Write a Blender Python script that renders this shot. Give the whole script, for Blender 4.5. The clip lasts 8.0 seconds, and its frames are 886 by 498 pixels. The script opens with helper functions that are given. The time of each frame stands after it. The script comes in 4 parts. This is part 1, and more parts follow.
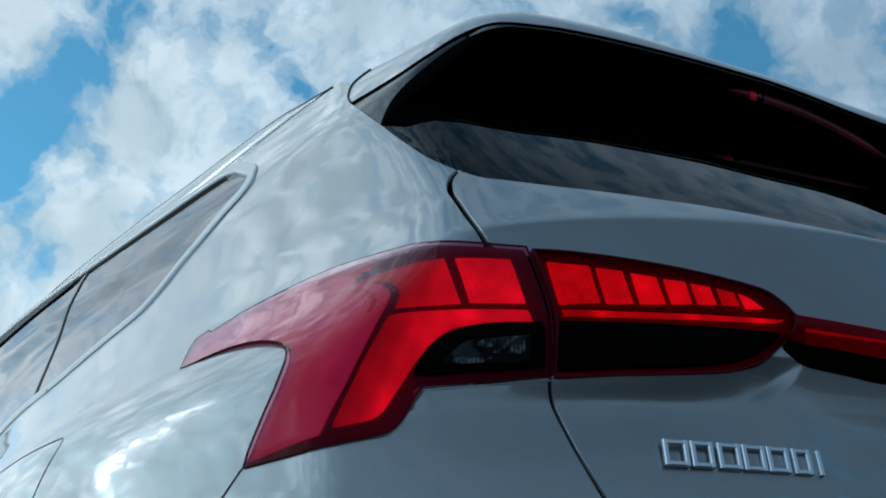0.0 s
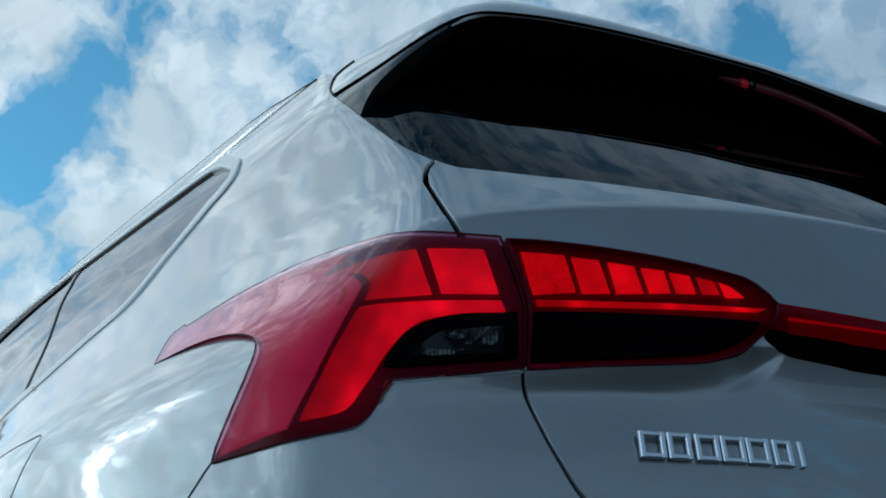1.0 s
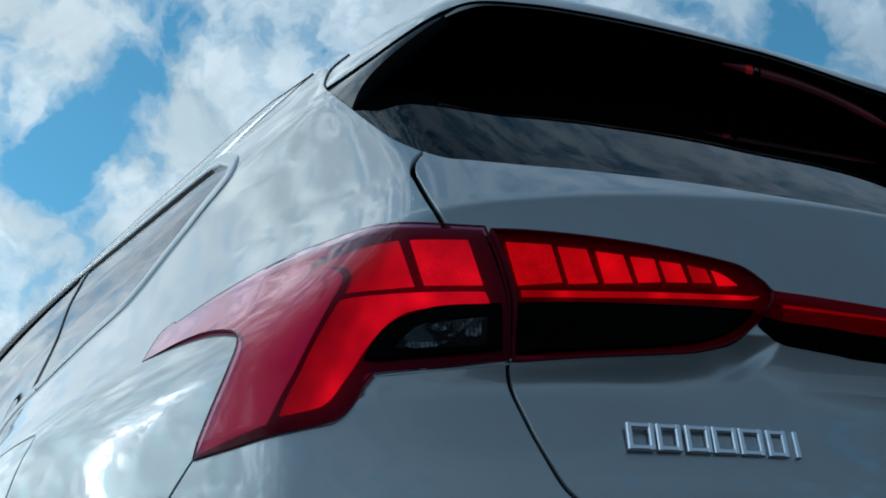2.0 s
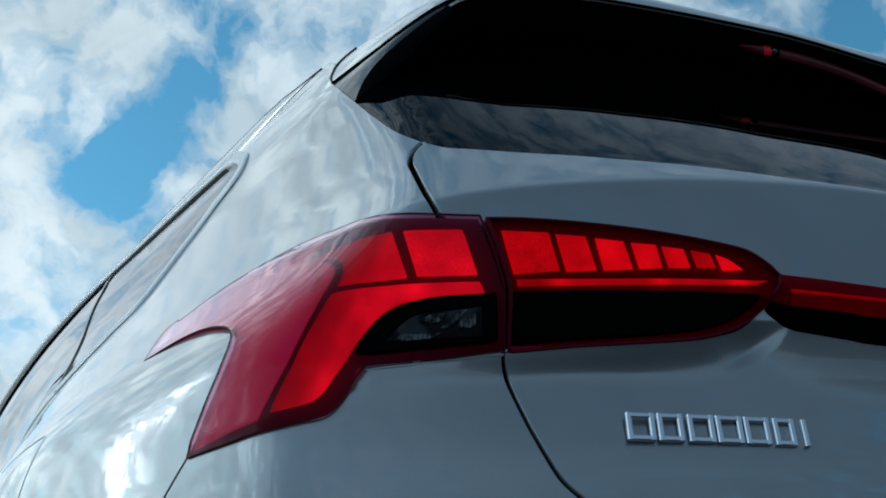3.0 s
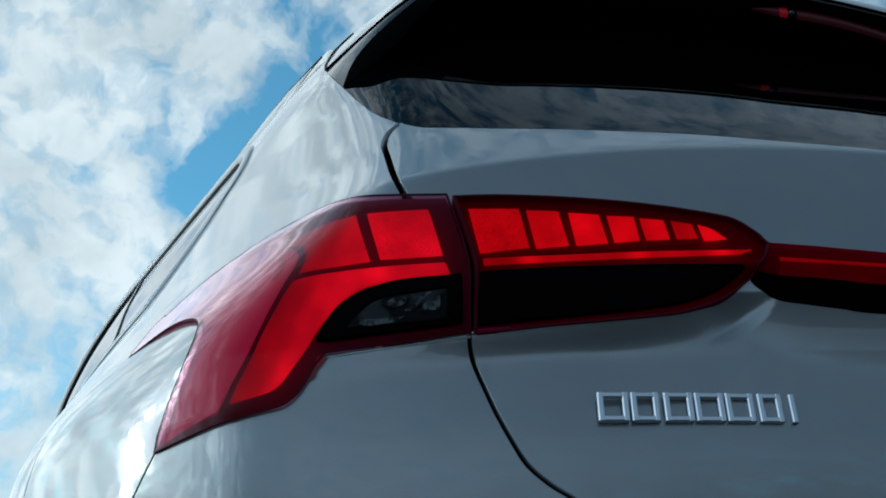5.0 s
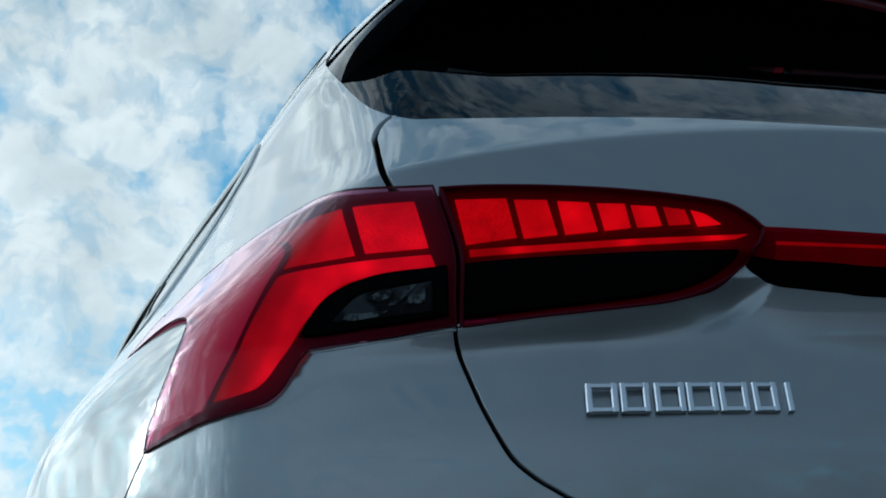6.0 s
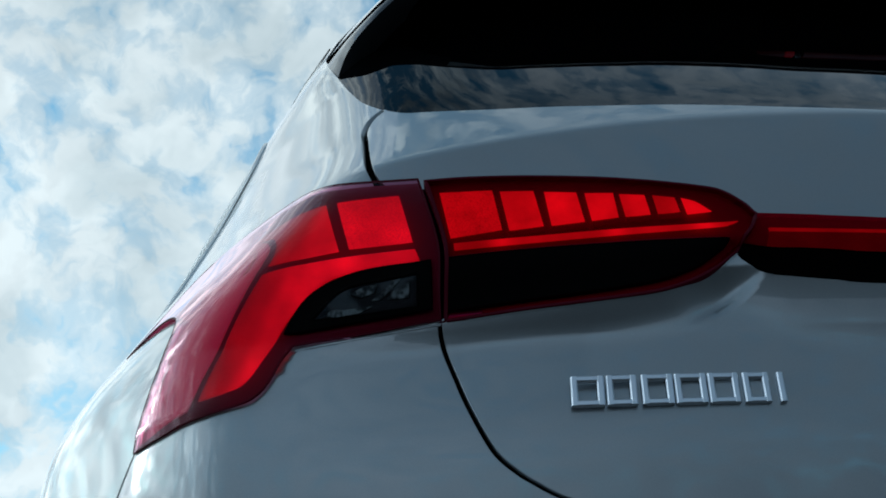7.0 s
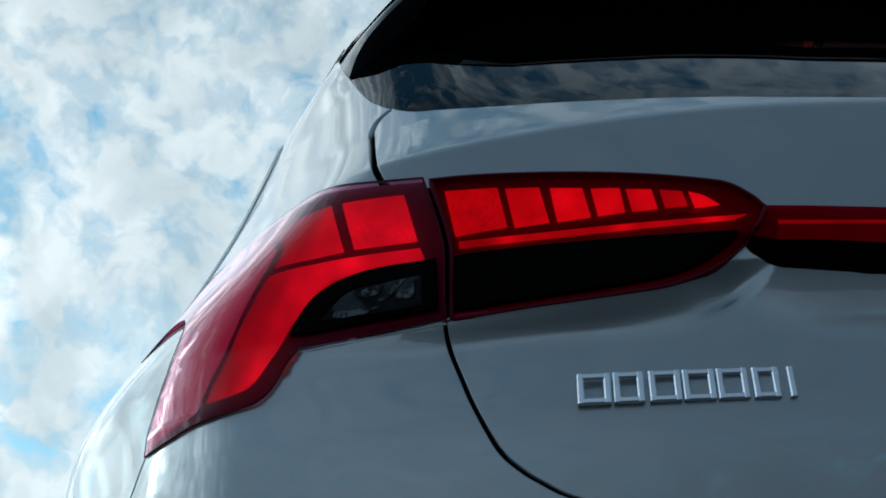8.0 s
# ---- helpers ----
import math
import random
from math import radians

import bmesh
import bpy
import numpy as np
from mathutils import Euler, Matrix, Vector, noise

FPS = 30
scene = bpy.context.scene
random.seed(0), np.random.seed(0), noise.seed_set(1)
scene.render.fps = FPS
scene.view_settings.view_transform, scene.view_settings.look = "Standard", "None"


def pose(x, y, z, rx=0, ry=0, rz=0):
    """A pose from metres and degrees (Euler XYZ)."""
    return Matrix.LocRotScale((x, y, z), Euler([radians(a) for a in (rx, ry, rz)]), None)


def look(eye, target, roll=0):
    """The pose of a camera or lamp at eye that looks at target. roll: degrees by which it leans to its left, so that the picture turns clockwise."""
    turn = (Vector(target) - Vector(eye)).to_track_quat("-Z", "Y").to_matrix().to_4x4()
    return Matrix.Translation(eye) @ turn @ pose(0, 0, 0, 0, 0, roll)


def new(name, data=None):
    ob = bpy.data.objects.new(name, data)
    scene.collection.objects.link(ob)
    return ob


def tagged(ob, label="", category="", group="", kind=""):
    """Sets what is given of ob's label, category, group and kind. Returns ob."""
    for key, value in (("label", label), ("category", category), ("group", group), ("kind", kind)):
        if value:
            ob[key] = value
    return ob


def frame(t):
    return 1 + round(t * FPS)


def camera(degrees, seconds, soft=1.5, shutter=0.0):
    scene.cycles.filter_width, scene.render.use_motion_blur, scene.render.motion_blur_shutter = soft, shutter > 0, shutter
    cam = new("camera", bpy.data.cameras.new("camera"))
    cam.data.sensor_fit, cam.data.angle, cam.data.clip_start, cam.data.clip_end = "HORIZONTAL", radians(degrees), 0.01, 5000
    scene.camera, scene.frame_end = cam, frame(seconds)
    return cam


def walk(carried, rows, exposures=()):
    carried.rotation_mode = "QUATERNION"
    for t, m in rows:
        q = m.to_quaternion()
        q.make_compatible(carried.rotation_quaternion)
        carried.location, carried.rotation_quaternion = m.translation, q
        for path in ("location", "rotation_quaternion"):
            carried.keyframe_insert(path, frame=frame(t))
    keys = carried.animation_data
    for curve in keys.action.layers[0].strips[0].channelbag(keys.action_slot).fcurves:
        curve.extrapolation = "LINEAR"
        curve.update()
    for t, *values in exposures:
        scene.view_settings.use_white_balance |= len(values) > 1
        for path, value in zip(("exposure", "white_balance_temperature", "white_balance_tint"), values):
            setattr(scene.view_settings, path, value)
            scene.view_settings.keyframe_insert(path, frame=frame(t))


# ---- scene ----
cam = camera(41.06, 8.0, soft=1.8)
# seconds, x, y, z, yaw, pitch, roll of a level slide along the back of the car
ROWS = [
    (0, -1.1221, -0.8321, 0.6125, -25.191, 25.719, -1.139),
    (0.5, -1.1015, -0.8326, 0.6119, -24.897, 25.698, -1.169),
    (1, -1.0675, -0.8324, 0.6122, -24.103, 25.693, -1.229),
    (1.5, -1.0391, -0.8334, 0.6116, -23.262, 25.711, -1.270),
    (3, -0.9421, -0.8319, 0.6119, -19.093, 25.768, -1.344),
    (3.5, -0.9126, -0.8307, 0.6121, -17.622, 25.759, -1.390),
    (4, -0.8820, -0.8300, 0.6123, -16.416, 25.723, -1.393),
    (4.5, -0.8438, -0.8298, 0.6121, -15.170, 25.707, -1.407),
    (6, -0.7393, -0.8230, 0.6145, -10.804, 25.627, -1.503),
    (6.5, -0.7062, -0.8211, 0.6153, -9.371, 25.606, -1.552),
    (7, -0.6758, -0.8182, 0.6157, -8.011, 25.599, -1.541),
    (7.5, -0.6505, -0.8166, 0.6170, -6.616, 25.590, -1.597),
    (8, -0.6429, -0.8161, 0.6171, -5.819, 25.611, -1.606),
]
walk(cam, [(t, pose(x, y, z, 0, 0, yaw) @ pose(0, 0, 0, 90 + pitch, 0, 0) @ pose(0, 0, 0, 0, 0, roll)) for t, x, y, z, yaw, pitch, roll in ROWS],
     exposures=[(0.0, 0.0, 5650, 8), (8.0, 0.0, 5900, 8)])

# ---- daylight: broken cloud over blue, the sun ahead of the car to the left ----
SUN_AZ, SUN_EL = -53.0, 20.0                     # degrees: from the car's forward direction to its right, and up


def way_of(az, el):
    a, e = radians(az), radians(el)
    return Vector((math.sin(a) * math.cos(e), math.cos(a) * math.cos(e), math.sin(e)))


world = bpy.data.worlds.new("world")
scene.world = world
world.use_nodes = True
wt = world.node_tree
wt.nodes.clear()


def node(tree, kind, links=(), **values):
    """A node; values set attributes, links are (socket, value or output)."""
    n = tree.nodes.new(kind)
    for key, value in values.items():
        setattr(n, key, value)
    for socket, value in links:
        if isinstance(value, bpy.types.NodeSocket):
            tree.links.new(value, n.inputs[socket])
        else:
            n.inputs[socket].default_value = value
    return n


def calc(tree, op, *args, clamp=False):
    n = node(tree, "ShaderNodeMath", [(i, a) for i, a in enumerate(args)], operation=op, use_clamp=clamp)
    return n.outputs[0]


def ramp(tree, fac, stops, mode="EASE"):
    n = node(tree, "ShaderNodeValToRGB", [(0, fac)])
    n.color_ramp.interpolation = mode
    while len(n.color_ramp.elements) < len(stops):
        n.color_ramp.elements.new(0.5)
    for e, (at, c) in zip(n.color_ramp.elements, stops):
        e.position, e.color = at, (c, c, c, 1) if isinstance(c, (int, float)) else (*c, 1)
    return n.outputs[0]


def mixed(tree, fac, a, b, blend="MIX"):
    n = node(tree, "ShaderNodeMix", [(0, fac), (6, a), (7, b)], data_type="RGBA", blend_type=blend)
    return n.outputs[2]


# gaps of blue between the clouds (azimuth, elevation, reach in degrees, depth), and thick banks (negative depth)
GAPS_AHEAD = [(8.2, 36.0, 1.2, 1.1), (6.6, 36.6, 0.9, 0.8), (5.9, 35.0, 1.0, 1.0), (5.2, 33.2, 1.1, 1.1), (4.2, 31.8, 1.2, 1.1), (3.0, 30.5, 1.2, 1.1), (1.4, 29.2, 1.5, 1.2), (2.2, 27.3, 1.2, 1.1), (0.2, 28.6, 1.3, 1.0),
              (-1.6, 29.9, 0.8, 0.7), (-3.0, 30.1, 0.6, 0.6), (4.0, 34.3, 0.7, 0.5), (6.3, 30.1, 0.6, 0.4), (17.4, 33.3, 0.9, 1.0), (16.0, 34.6, 0.8, 0.9), (14.3, 35.6, 0.8, 0.9), (12.2, 35.9, 0.6, 0.6), (4.7, 23.6, 0.6, 0.6),
              (42.0, 34.6, 1.7, 1.3), (43.0, 33.4, 1.1, 0.9), (40.6, 33.8, 0.7, 0.6), (36.9, 36.3, 0.7, 0.6)]
GAPS_ASIDE = [(-5.4, 20.7, 1.0, 0.8), (-3.0, 20.6, 0.7, 0.6), (-5.6, 19.2, 0.8, 0.7), (-2.1, 21.0, 0.7, 0.6), (-3.5, 30.5, 0.6, 0.6), (-5.4, 29.0, 0.4, 0.4), (-0.7, 31.5, 0.5, 0.5), (4.3, 37.0, 0.9, 0.8), (-6.6, 23.6, 0.5, 0.5), (-9.0, 20.4, 0.8, 0.6),
              (-7.4, 20.9, 0.6, 0.5), (-10.6, 16.0, 0.8, 0.6), (-10.3, 32.5, 0.4, 0.5), (-13.1, 30.9, 0.4, 0.6), (-16.1, 29.0, 0.6, 0.7), (-12.2, 15.6, 0.5, 0.5), (-15.9, 21.5, 0.7, 0.7), (0.1, 35.9, 0.4, 0.4), (-10.6, 20.4, 0.6, 0.5)]
BANKS = [(9.5, 31.0, 3.2, -0.5), (22.5, 36.4, 3.0, -0.4), (39.4, 35.6, 0.9, -0.8), (46.8, 34.0, 2.0, -0.3), (-9.8, 27.8, 3.0, -0.2), (-28.0, 44.0, 11.0, -0.15)]
direction = node(wt, "ShaderNodeTexCoord").outputs["Generated"]
unit = node(wt, "ShaderNodeVectorMath", [(0, direction)], operation="NORMALIZE").outputs[0]
warp = node(wt, "ShaderNodeTexNoise", [("Vector", unit), ("Scale", 9.0), ("Detail", 4.0), ("Roughness", 0.6)])
warped = node(wt, "ShaderNodeVectorMath", [(0, warp.outputs["Color"]), (1, (0.10, 0.10, 0.10)), (2, unit)], operation="MULTIPLY_ADD").outputs[0]
warped = node(wt, "ShaderNodeVectorMath", [(0, warped), (1, (-0.05, -0.05, -0.05))], operation="ADD").outputs[0]
gently = node(wt, "ShaderNodeVectorMath", [(0, warp.outputs["Color"]), (1, (0.045, 0.045, 0.045)), (2, unit)], operation="MULTIPLY_ADD").outputs[0]
gently = node(wt, "ShaderNodeVectorMath", [(0, gently), (1, (-0.0225, -0.0225, -0.0225))], operation="ADD").outputs[0]
puffs = node(wt, "ShaderNodeTexNoise", [("Vector", warped), ("Scale", 8.0), ("Detail", 5.0), ("Roughness", 0.48)]).outputs["Fac"]
tufts = node(wt, "ShaderNodeTexNoise", [("Vector", warped), ("Scale", 25.0), ("Detail", 6.0), ("Roughness", 0.53)]).outputs["Fac"]
cover = calc(wt, "MULTIPLY_ADD", puffs, 0.9, calc(wt, "MULTIPLY_ADD", tufts, 1.75, -0.855))
for az, el, reach, depth in GAPS_AHEAD + GAPS_ASIDE + BANKS:
    near = node(wt, "ShaderNodeVectorMath", [(0, gently), (1, way_of(az, el))], operation="DISTANCE").outputs["Value"]
    near = calc(wt, "DIVIDE", near, radians(reach))
    near = calc(wt, "POWER", 0.5, calc(wt, "MULTIPLY", near, near))
    cover = calc(wt, "MULTIPLY_ADD", near, -0.47 * depth, cover)
height = node(wt, "ShaderNodeSeparateXYZ", [(0, unit)]).outputs["Z"]
cover = calc(wt, "MULTIPLY_ADD", calc(wt, "MAXIMUM", calc(wt, "SUBTRACT", height, 0.62), 0.0), -0.9, calc(wt, "ADD", cover, 0.12))
aloft = ramp(wt, height, [(0.62, 0.0), (0.74, 1.0)])
west = calc(wt, "MULTIPLY", node(wt, "ShaderNodeSeparateXYZ", [(0, unit)]).outputs["X"], -1.0)
westward = ramp(wt, calc(wt, "MULTIPLY_ADD", west, 0.5, 0.5), [(0.40, 0.0), (0.56, 1.0)])
broken = mixed(wt, westward, (0.22, 0.22, 0.22, 1), calc(wt, "MULTIPLY_ADD", cover, 0.7, -0.19))
cover = calc(wt, "ADD", cover, calc(wt, "MULTIPLY", aloft, broken))      # overhead the cloud breaks up towards the sun and closes away from it
cover = calc(wt, "ADD", cover, ramp(wt, height, [(0.02, 0.9), (0.24, 0.0)]))      # towards the horizon the clouds close up
density = ramp(wt, cover, [(0.0, 0.0), (0.26, 0.38), (0.50, 0.80), (0.76, 1.0)])
billow = node(wt, "ShaderNodeTexNoise", [("Vector", warped), ("Scale", 14.0), ("Detail", 3.5), ("Roughness", 0.45)]).outputs["Fac"]
# the cloud is brightest ahead of the car, on the sun's side, and falls off smoothly to the grey sky behind
bright = node(wt, "ShaderNodeVectorMath", [(0, unit), (1, way_of(-20.0, 25.0))], operation="DOT_PRODUCT").outputs["Value"]
glow = ramp(wt, calc(wt, "MULTIPLY_ADD", bright, 0.5, 0.5), [(0.0, (0.056, 0.061, 0.071)), (0.22, (0.051, 0.056, 0.065)), (0.36, (0.035, 0.040, 0.048)), (0.46, (0.039, 0.046, 0.055)), (0.60, (0.078, 0.090, 0.106)), (0.78, (0.114, 0.125, 0.138)), (0.90, (0.158, 0.164, 0.170)), (0.97, (0.186, 0.184, 0.180)), (1.0, (0.202, 0.197, 0.191))], "LINEAR")
body_white = mixed(wt, ramp(wt, billow, [(0.30, 0.0), (0.66, 1.0)]), (28.0, 32.4, 33.2, 1), (38.0, 41.8, 41.8, 1))
body_white = mixed(wt, 1.0, body_white, ramp(wt, tufts, [(0.36, (0.84, 0.89, 0.92)), (0.58, (1.05, 1.045, 1.035))]), "MULTIPLY")
cloud = mixed(wt, 1.0, body_white, glow, "MULTIPLY")
# off to the side and overhead the cloud lies in thick grey and thin white rolls
sideways = calc(wt, "MULTIPLY", calc(wt, "MAXIMUM", ramp(wt, west, [(0.22, 0.0), (0.38, 1.0)]), calc(wt, "MULTIPLY", ramp(wt, height, [(0.62, 0.0), (0.74, 1.0)]), ramp(wt, calc(wt, "MULTIPLY_ADD", west, 0.5, 0.5), [(0.44, 0.0), (0.55, 1.0)]))), ramp(wt, calc(wt, "MULTIPLY_ADD", bright, 0.5, 0.5), [(0.42, 0.0), (0.56, 1.0)]))
rolls = ramp(wt, billow, [(0.38, (0.70, 0.73, 0.73)), (0.47, (1.10, 1.11, 1.07)), (0.53, (1.38, 1.37, 1.30)), (0.62, (1.78, 1.74, 1.62))])
cloud = mixed(wt, sideways, cloud, mixed(wt, 1.0, cloud, rolls, "MULTIPLY"))
masses = ramp(wt, node(wt, "ShaderNodeTexNoise", [("Vector", warped), ("Scale", 6.0), ("Detail", 5.0), ("Roughness", 0.5)]).outputs["Fac"], [(0.44, (0.60, 0.62, 0.65)), (0.50, (1.0, 1.0, 1.0)), (0.57, (2.1, 2.07, 2.0))])
cloud = mixed(wt, ramp(wt, west, [(0.80, 0.0), (0.90, 1.0)]), cloud, mixed(wt, 1.0, cloud, masses, "MULTIPLY"))      # abeam the cloud stands in large heaps
horizon = ramp(wt, height, [(0.25, 1.12), (0.50, 1.06), (0.62, 1.0), (0.84, 0.94), (0.96, 1.0)], "LINEAR")
ahead = ramp(wt, calc(wt, "MULTIPLY_ADD", bright, 0.5, 0.5), [(0.35, 0.0), (0.62, 1.0)])
cloud = mixed(wt, 1.0, cloud, mixed(wt, ahead, ramp(wt, calc(wt, "MULTIPLY_ADD", west, 0.5, 0.5), [(0.20, 0.78), (0.48, 1.12), (0.70, 2.1)], "LINEAR"), horizon), "MULTIPLY")      # paler towards the horizon on the sun's side, grey bases overhead
# round the veiled sun the cloud is grey in its thick parts and blinding along one ragged rift
toward = node(wt, "ShaderNodeVectorMath", [(0, gently), (1, way_of(SUN_AZ, SUN_EL))], operation="SUBTRACT").outputs[0]
rise = way_of(SUN_AZ - 4.0, SUN_EL + 10.0) - way_of(SUN_AZ, SUN_EL)
rise.normalize()
aside = way_of(SUN_AZ, SUN_EL).cross(rise)
across = calc(wt, "DIVIDE", node(wt, "ShaderNodeVectorMath", [(0, toward), (1, aside)], operation="DOT_PRODUCT").outputs["Value"], radians(2.0))
upward = calc(wt, "DIVIDE", node(wt, "ShaderNodeVectorMath", [(0, toward), (1, rise)], operation="DOT_PRODUCT").outputs["Value"], radians(9.0))
rift = calc(wt, "POWER", 0.5, calc(wt, "MULTIPLY_ADD", across, across, calc(wt, "MULTIPLY", upward, upward)))
veil = calc(wt, "POWER", 0.5, calc(wt, "MULTIPLY_ADD", calc(wt, "MULTIPLY", across, across), 0.010, calc(wt, "MULTIPLY", calc(wt, "MULTIPLY", upward, upward), 0.35)))
thin = ramp(wt, node(wt, "ShaderNodeTexNoise", [("Vector", warped), ("Scale", 19.0), ("Detail", 4.0), ("Roughness", 0.5)]).outputs["Fac"], [(0.43, 1.0), (0.57, 0.0)])
streaks = mixed(wt, thin, (0.42, 0.44, 0.49, 1), (1.12, 1.12, 1.13, 1))
cloud = mixed(wt, veil, cloud, mixed(wt, 1.0, cloud, streaks, "MULTIPLY"))
cloud = mixed(wt, calc(wt, "MULTIPLY", rift, calc(wt, "MULTIPLY_ADD", thin, 0.78, 0.22)), cloud, (125.0, 124.0, 120.0, 1))
sky = node(wt, "ShaderNodeTexSky", sky_type="NISHITA", sun_disc=False, sun_elevation=radians(SUN_EL), sun_rotation=radians(SUN_AZ), air_density=1.0, dust_density=0.4, ozone_density=1.0).outputs[0]
sky = mixed(wt, 1.0, sky, (0.86, 1.63, 1.58, 1), "MULTIPLY")
heaven = mixed(wt, density, sky, cloud)
back = node(wt, "ShaderNodeBackground", [("Color", heaven), ("Strength", 0.1)])
wt.links.new(back.outputs[0], node(wt, "ShaderNodeOutputWorld").inputs["Surface"])

sun = new("sun", bpy.data.lights.new("sun", "SUN"))
sun.data.energy, sun.data.angle, sun.data.color = 0.5, radians(110), (1.0, 0.99, 0.98)
sun.matrix_world = look(way_of(SUN_AZ, SUN_EL) * 30, (0, 0, 0))



# ---- materials ----
def material(name, base, rough=0.5, metal=0.0, **more):
    m = bpy.data.materials.new(name)
    m.use_nodes = True
    b = m.node_tree.nodes["Principled BSDF"]
    b.inputs["Base Color"].default_value = (*base, 1)
    b.inputs["Roughness"].default_value, b.inputs["Metallic"].default_value = rough, metal
    for key, value in more.items():
        b.inputs[key.replace("_", " ")].default_value = value
    return m, m.node_tree, b


def relief(tree, bsdf, scale, strength, distance, detail=3.0, socket="Normal"):
    at = node(tree, "ShaderNodeTexCoord").outputs["Object"]
    h = node(tree, "ShaderNodeTexNoise", [("Vector", at), ("Scale", scale), ("Detail", detail)]).outputs["Fac"]
    b = node(tree, "ShaderNodeBump", [("Strength", strength), ("Distance", distance), ("Height", h)])
    tree.links.new(b.outputs[0], bsdf.inputs[socket])


def paint_material():
    m, t, b = material("silver_paint", (0.45, 0.49, 0.52), 0.40, 0.82, Coat_Weight=1.0, Coat_Roughness=0.02, Coat_IOR=1.85)
    at = node(t, "ShaderNodeTexCoord").outputs["Object"]
    flake = node(t, "ShaderNodeTexNoise", [("Vector", at), ("Scale", 1400.0), ("Detail", 1.0)]).outputs["Fac"]
    film = node(t, "ShaderNodeTexNoise", [("Vector", at), ("Scale", 5.0), ("Detail", 5.0)]).outputs["Fac"]
    tone = mixed(t, flake, (0.306, 0.327, 0.336, 1), (0.394, 0.417, 0.426, 1))
    tone = mixed(t, calc(t, "MULTIPLY", film, 0.22), tone, (0.322, 0.341, 0.349, 1))
    t.links.new(tone, b.inputs["Base Color"])
    t.links.new(calc(t, "MULTIPLY_ADD", film, 0.02, 0.004), b.inputs["Coat Roughness"])
    relief(t, b, 55.0, 0.05, 0.002, 2.0, "Coat Normal")
    return m


paint = paint_material()
gloss_black, _t, _b = material("gloss_black_plastic", (0.006, 0.006, 0.007), 0.06)
relief(_t, _b, 40.0, 0.03, 0.002)
fin_grey, _t, _b = material("glossy_grey_fin", (0.035, 0.039, 0.048), 0.12, IOR=1.75)
relief(_t, _b, 30.0, 0.05, 0.002)
black_trim, _t, _b = material("black_rubber", (0.008, 0.008, 0.009), 0.55)
relief(_t, _b, 900.0, 0.2, 0.0005)
satin_black, _t, _b = material("satin_black_plastic", (0.0015, 0.0015, 0.0015), 0.5, Specular_IOR_Level=0.02)
relief(_t, _b, 500.0, 0.1, 0.0005)
matt_black, _t, _b = material("dull_black_liner", (0.0006, 0.0006, 0.0006), 0.9, Specular_IOR_Level=0.02)
relief(_t, _b, 600.0, 0.2, 0.0005)
glass, _t, _b = material("dark_privacy_glass", (0.0006, 0.0008, 0.0010), 0.015, IOR=1.31, Specular_Tint=(0.84, 0.92, 1.0, 1))
relief(_t, _b, 3.2, 0.05, 0.02, 1.0)
side_glass, _t, _b = material("tinted_side_glass", (0.006, 0.007, 0.009), 0.015, IOR=2.25, Specular_Tint=(0.86, 0.89, 1.0, 1))
relief(_t, _b, 3.2, 0.05, 0.02, 1.0)
chrome, _t, _b = material("satin_chrome", (0.52, 0.55, 0.565), 0.36, 1.0)
relief(_t, _b, 300.0, 0.03, 0.001)
badge_metal, _t, _b = material("badge_chrome", (0.86, 0.90, 0.95), 0.30, 1.0)
relief(_t, _b, 260.0, 0.10, 0.001)


def lens_material(name, tint, ior, floor, gain, sheen=(1.0, 1.0, 1.0)):
    m = bpy.data.materials.new(name)
    m.use_nodes = True
    t = m.node_tree
    t.nodes.clear()
    at = node(t, "ShaderNodeTexCoord").outputs["Object"]
    h = node(t, "ShaderNodeTexNoise", [("Vector", at), ("Scale", 28.0), ("Detail", 2.0)]).outputs["Fac"]
    bump = node(t, "ShaderNodeBump", [("Strength", 0.07), ("Distance", 0.003), ("Height", h)]).outputs[0]
    see = node(t, "ShaderNodeBsdfTransparent", [("Color", (*tint, 1))])
    shine = node(t, "ShaderNodeBsdfGlossy", [("Color", (*sheen, 1)), ("Roughness", 0.015), ("Normal", bump)])
    fres = node(t, "ShaderNodeFresnel", [("IOR", ior), ("Normal", bump)])
    coated = calc(t, "MULTIPLY", calc(t, "SUBTRACT", fres.outputs[0], floor), gain, clamp=True)
    mix = node(t, "ShaderNodeMixShader", [(0, coated), (1, see.outputs[0]), (2, shine.outputs[0])])
    t.links.new(mix.outputs[0], node(t, "ShaderNodeOutputMaterial").inputs["Surface"])
    return m


red_lens = lens_material("red_lamp_lens", (0.95, 0.30, 0.46), 1.75, 0.075, 2.1, (1.0, 0.84, 0.92))
dark_lens = lens_material("dark_red_lamp_lens", (0.95, 0.04, 0.20), 1.42, 0.055, 0.75)
clear_lens = lens_material("clear_lamp_lens", (0.9, 0.9, 0.92), 1.5, 0.038, 0.8)
housing, _t, _b = material("dark_red_lamp_housing", (0.17, 0.004, 0.045), 0.5)
relief(_t, _b, 500.0, 0.2, 0.0005)
# a faint emission is added to the side reflector to brighten its red
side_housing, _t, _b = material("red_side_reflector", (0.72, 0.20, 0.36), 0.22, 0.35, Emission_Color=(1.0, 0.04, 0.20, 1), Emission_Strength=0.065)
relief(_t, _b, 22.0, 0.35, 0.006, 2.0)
rim_red, _t, _b = material("dark_red_lamp_rim", (0.095, 0.002, 0.012), 0.5, Specular_IOR_Level=0.08)
relief(_t, _b, 300.0, 0.1, 0.0005)


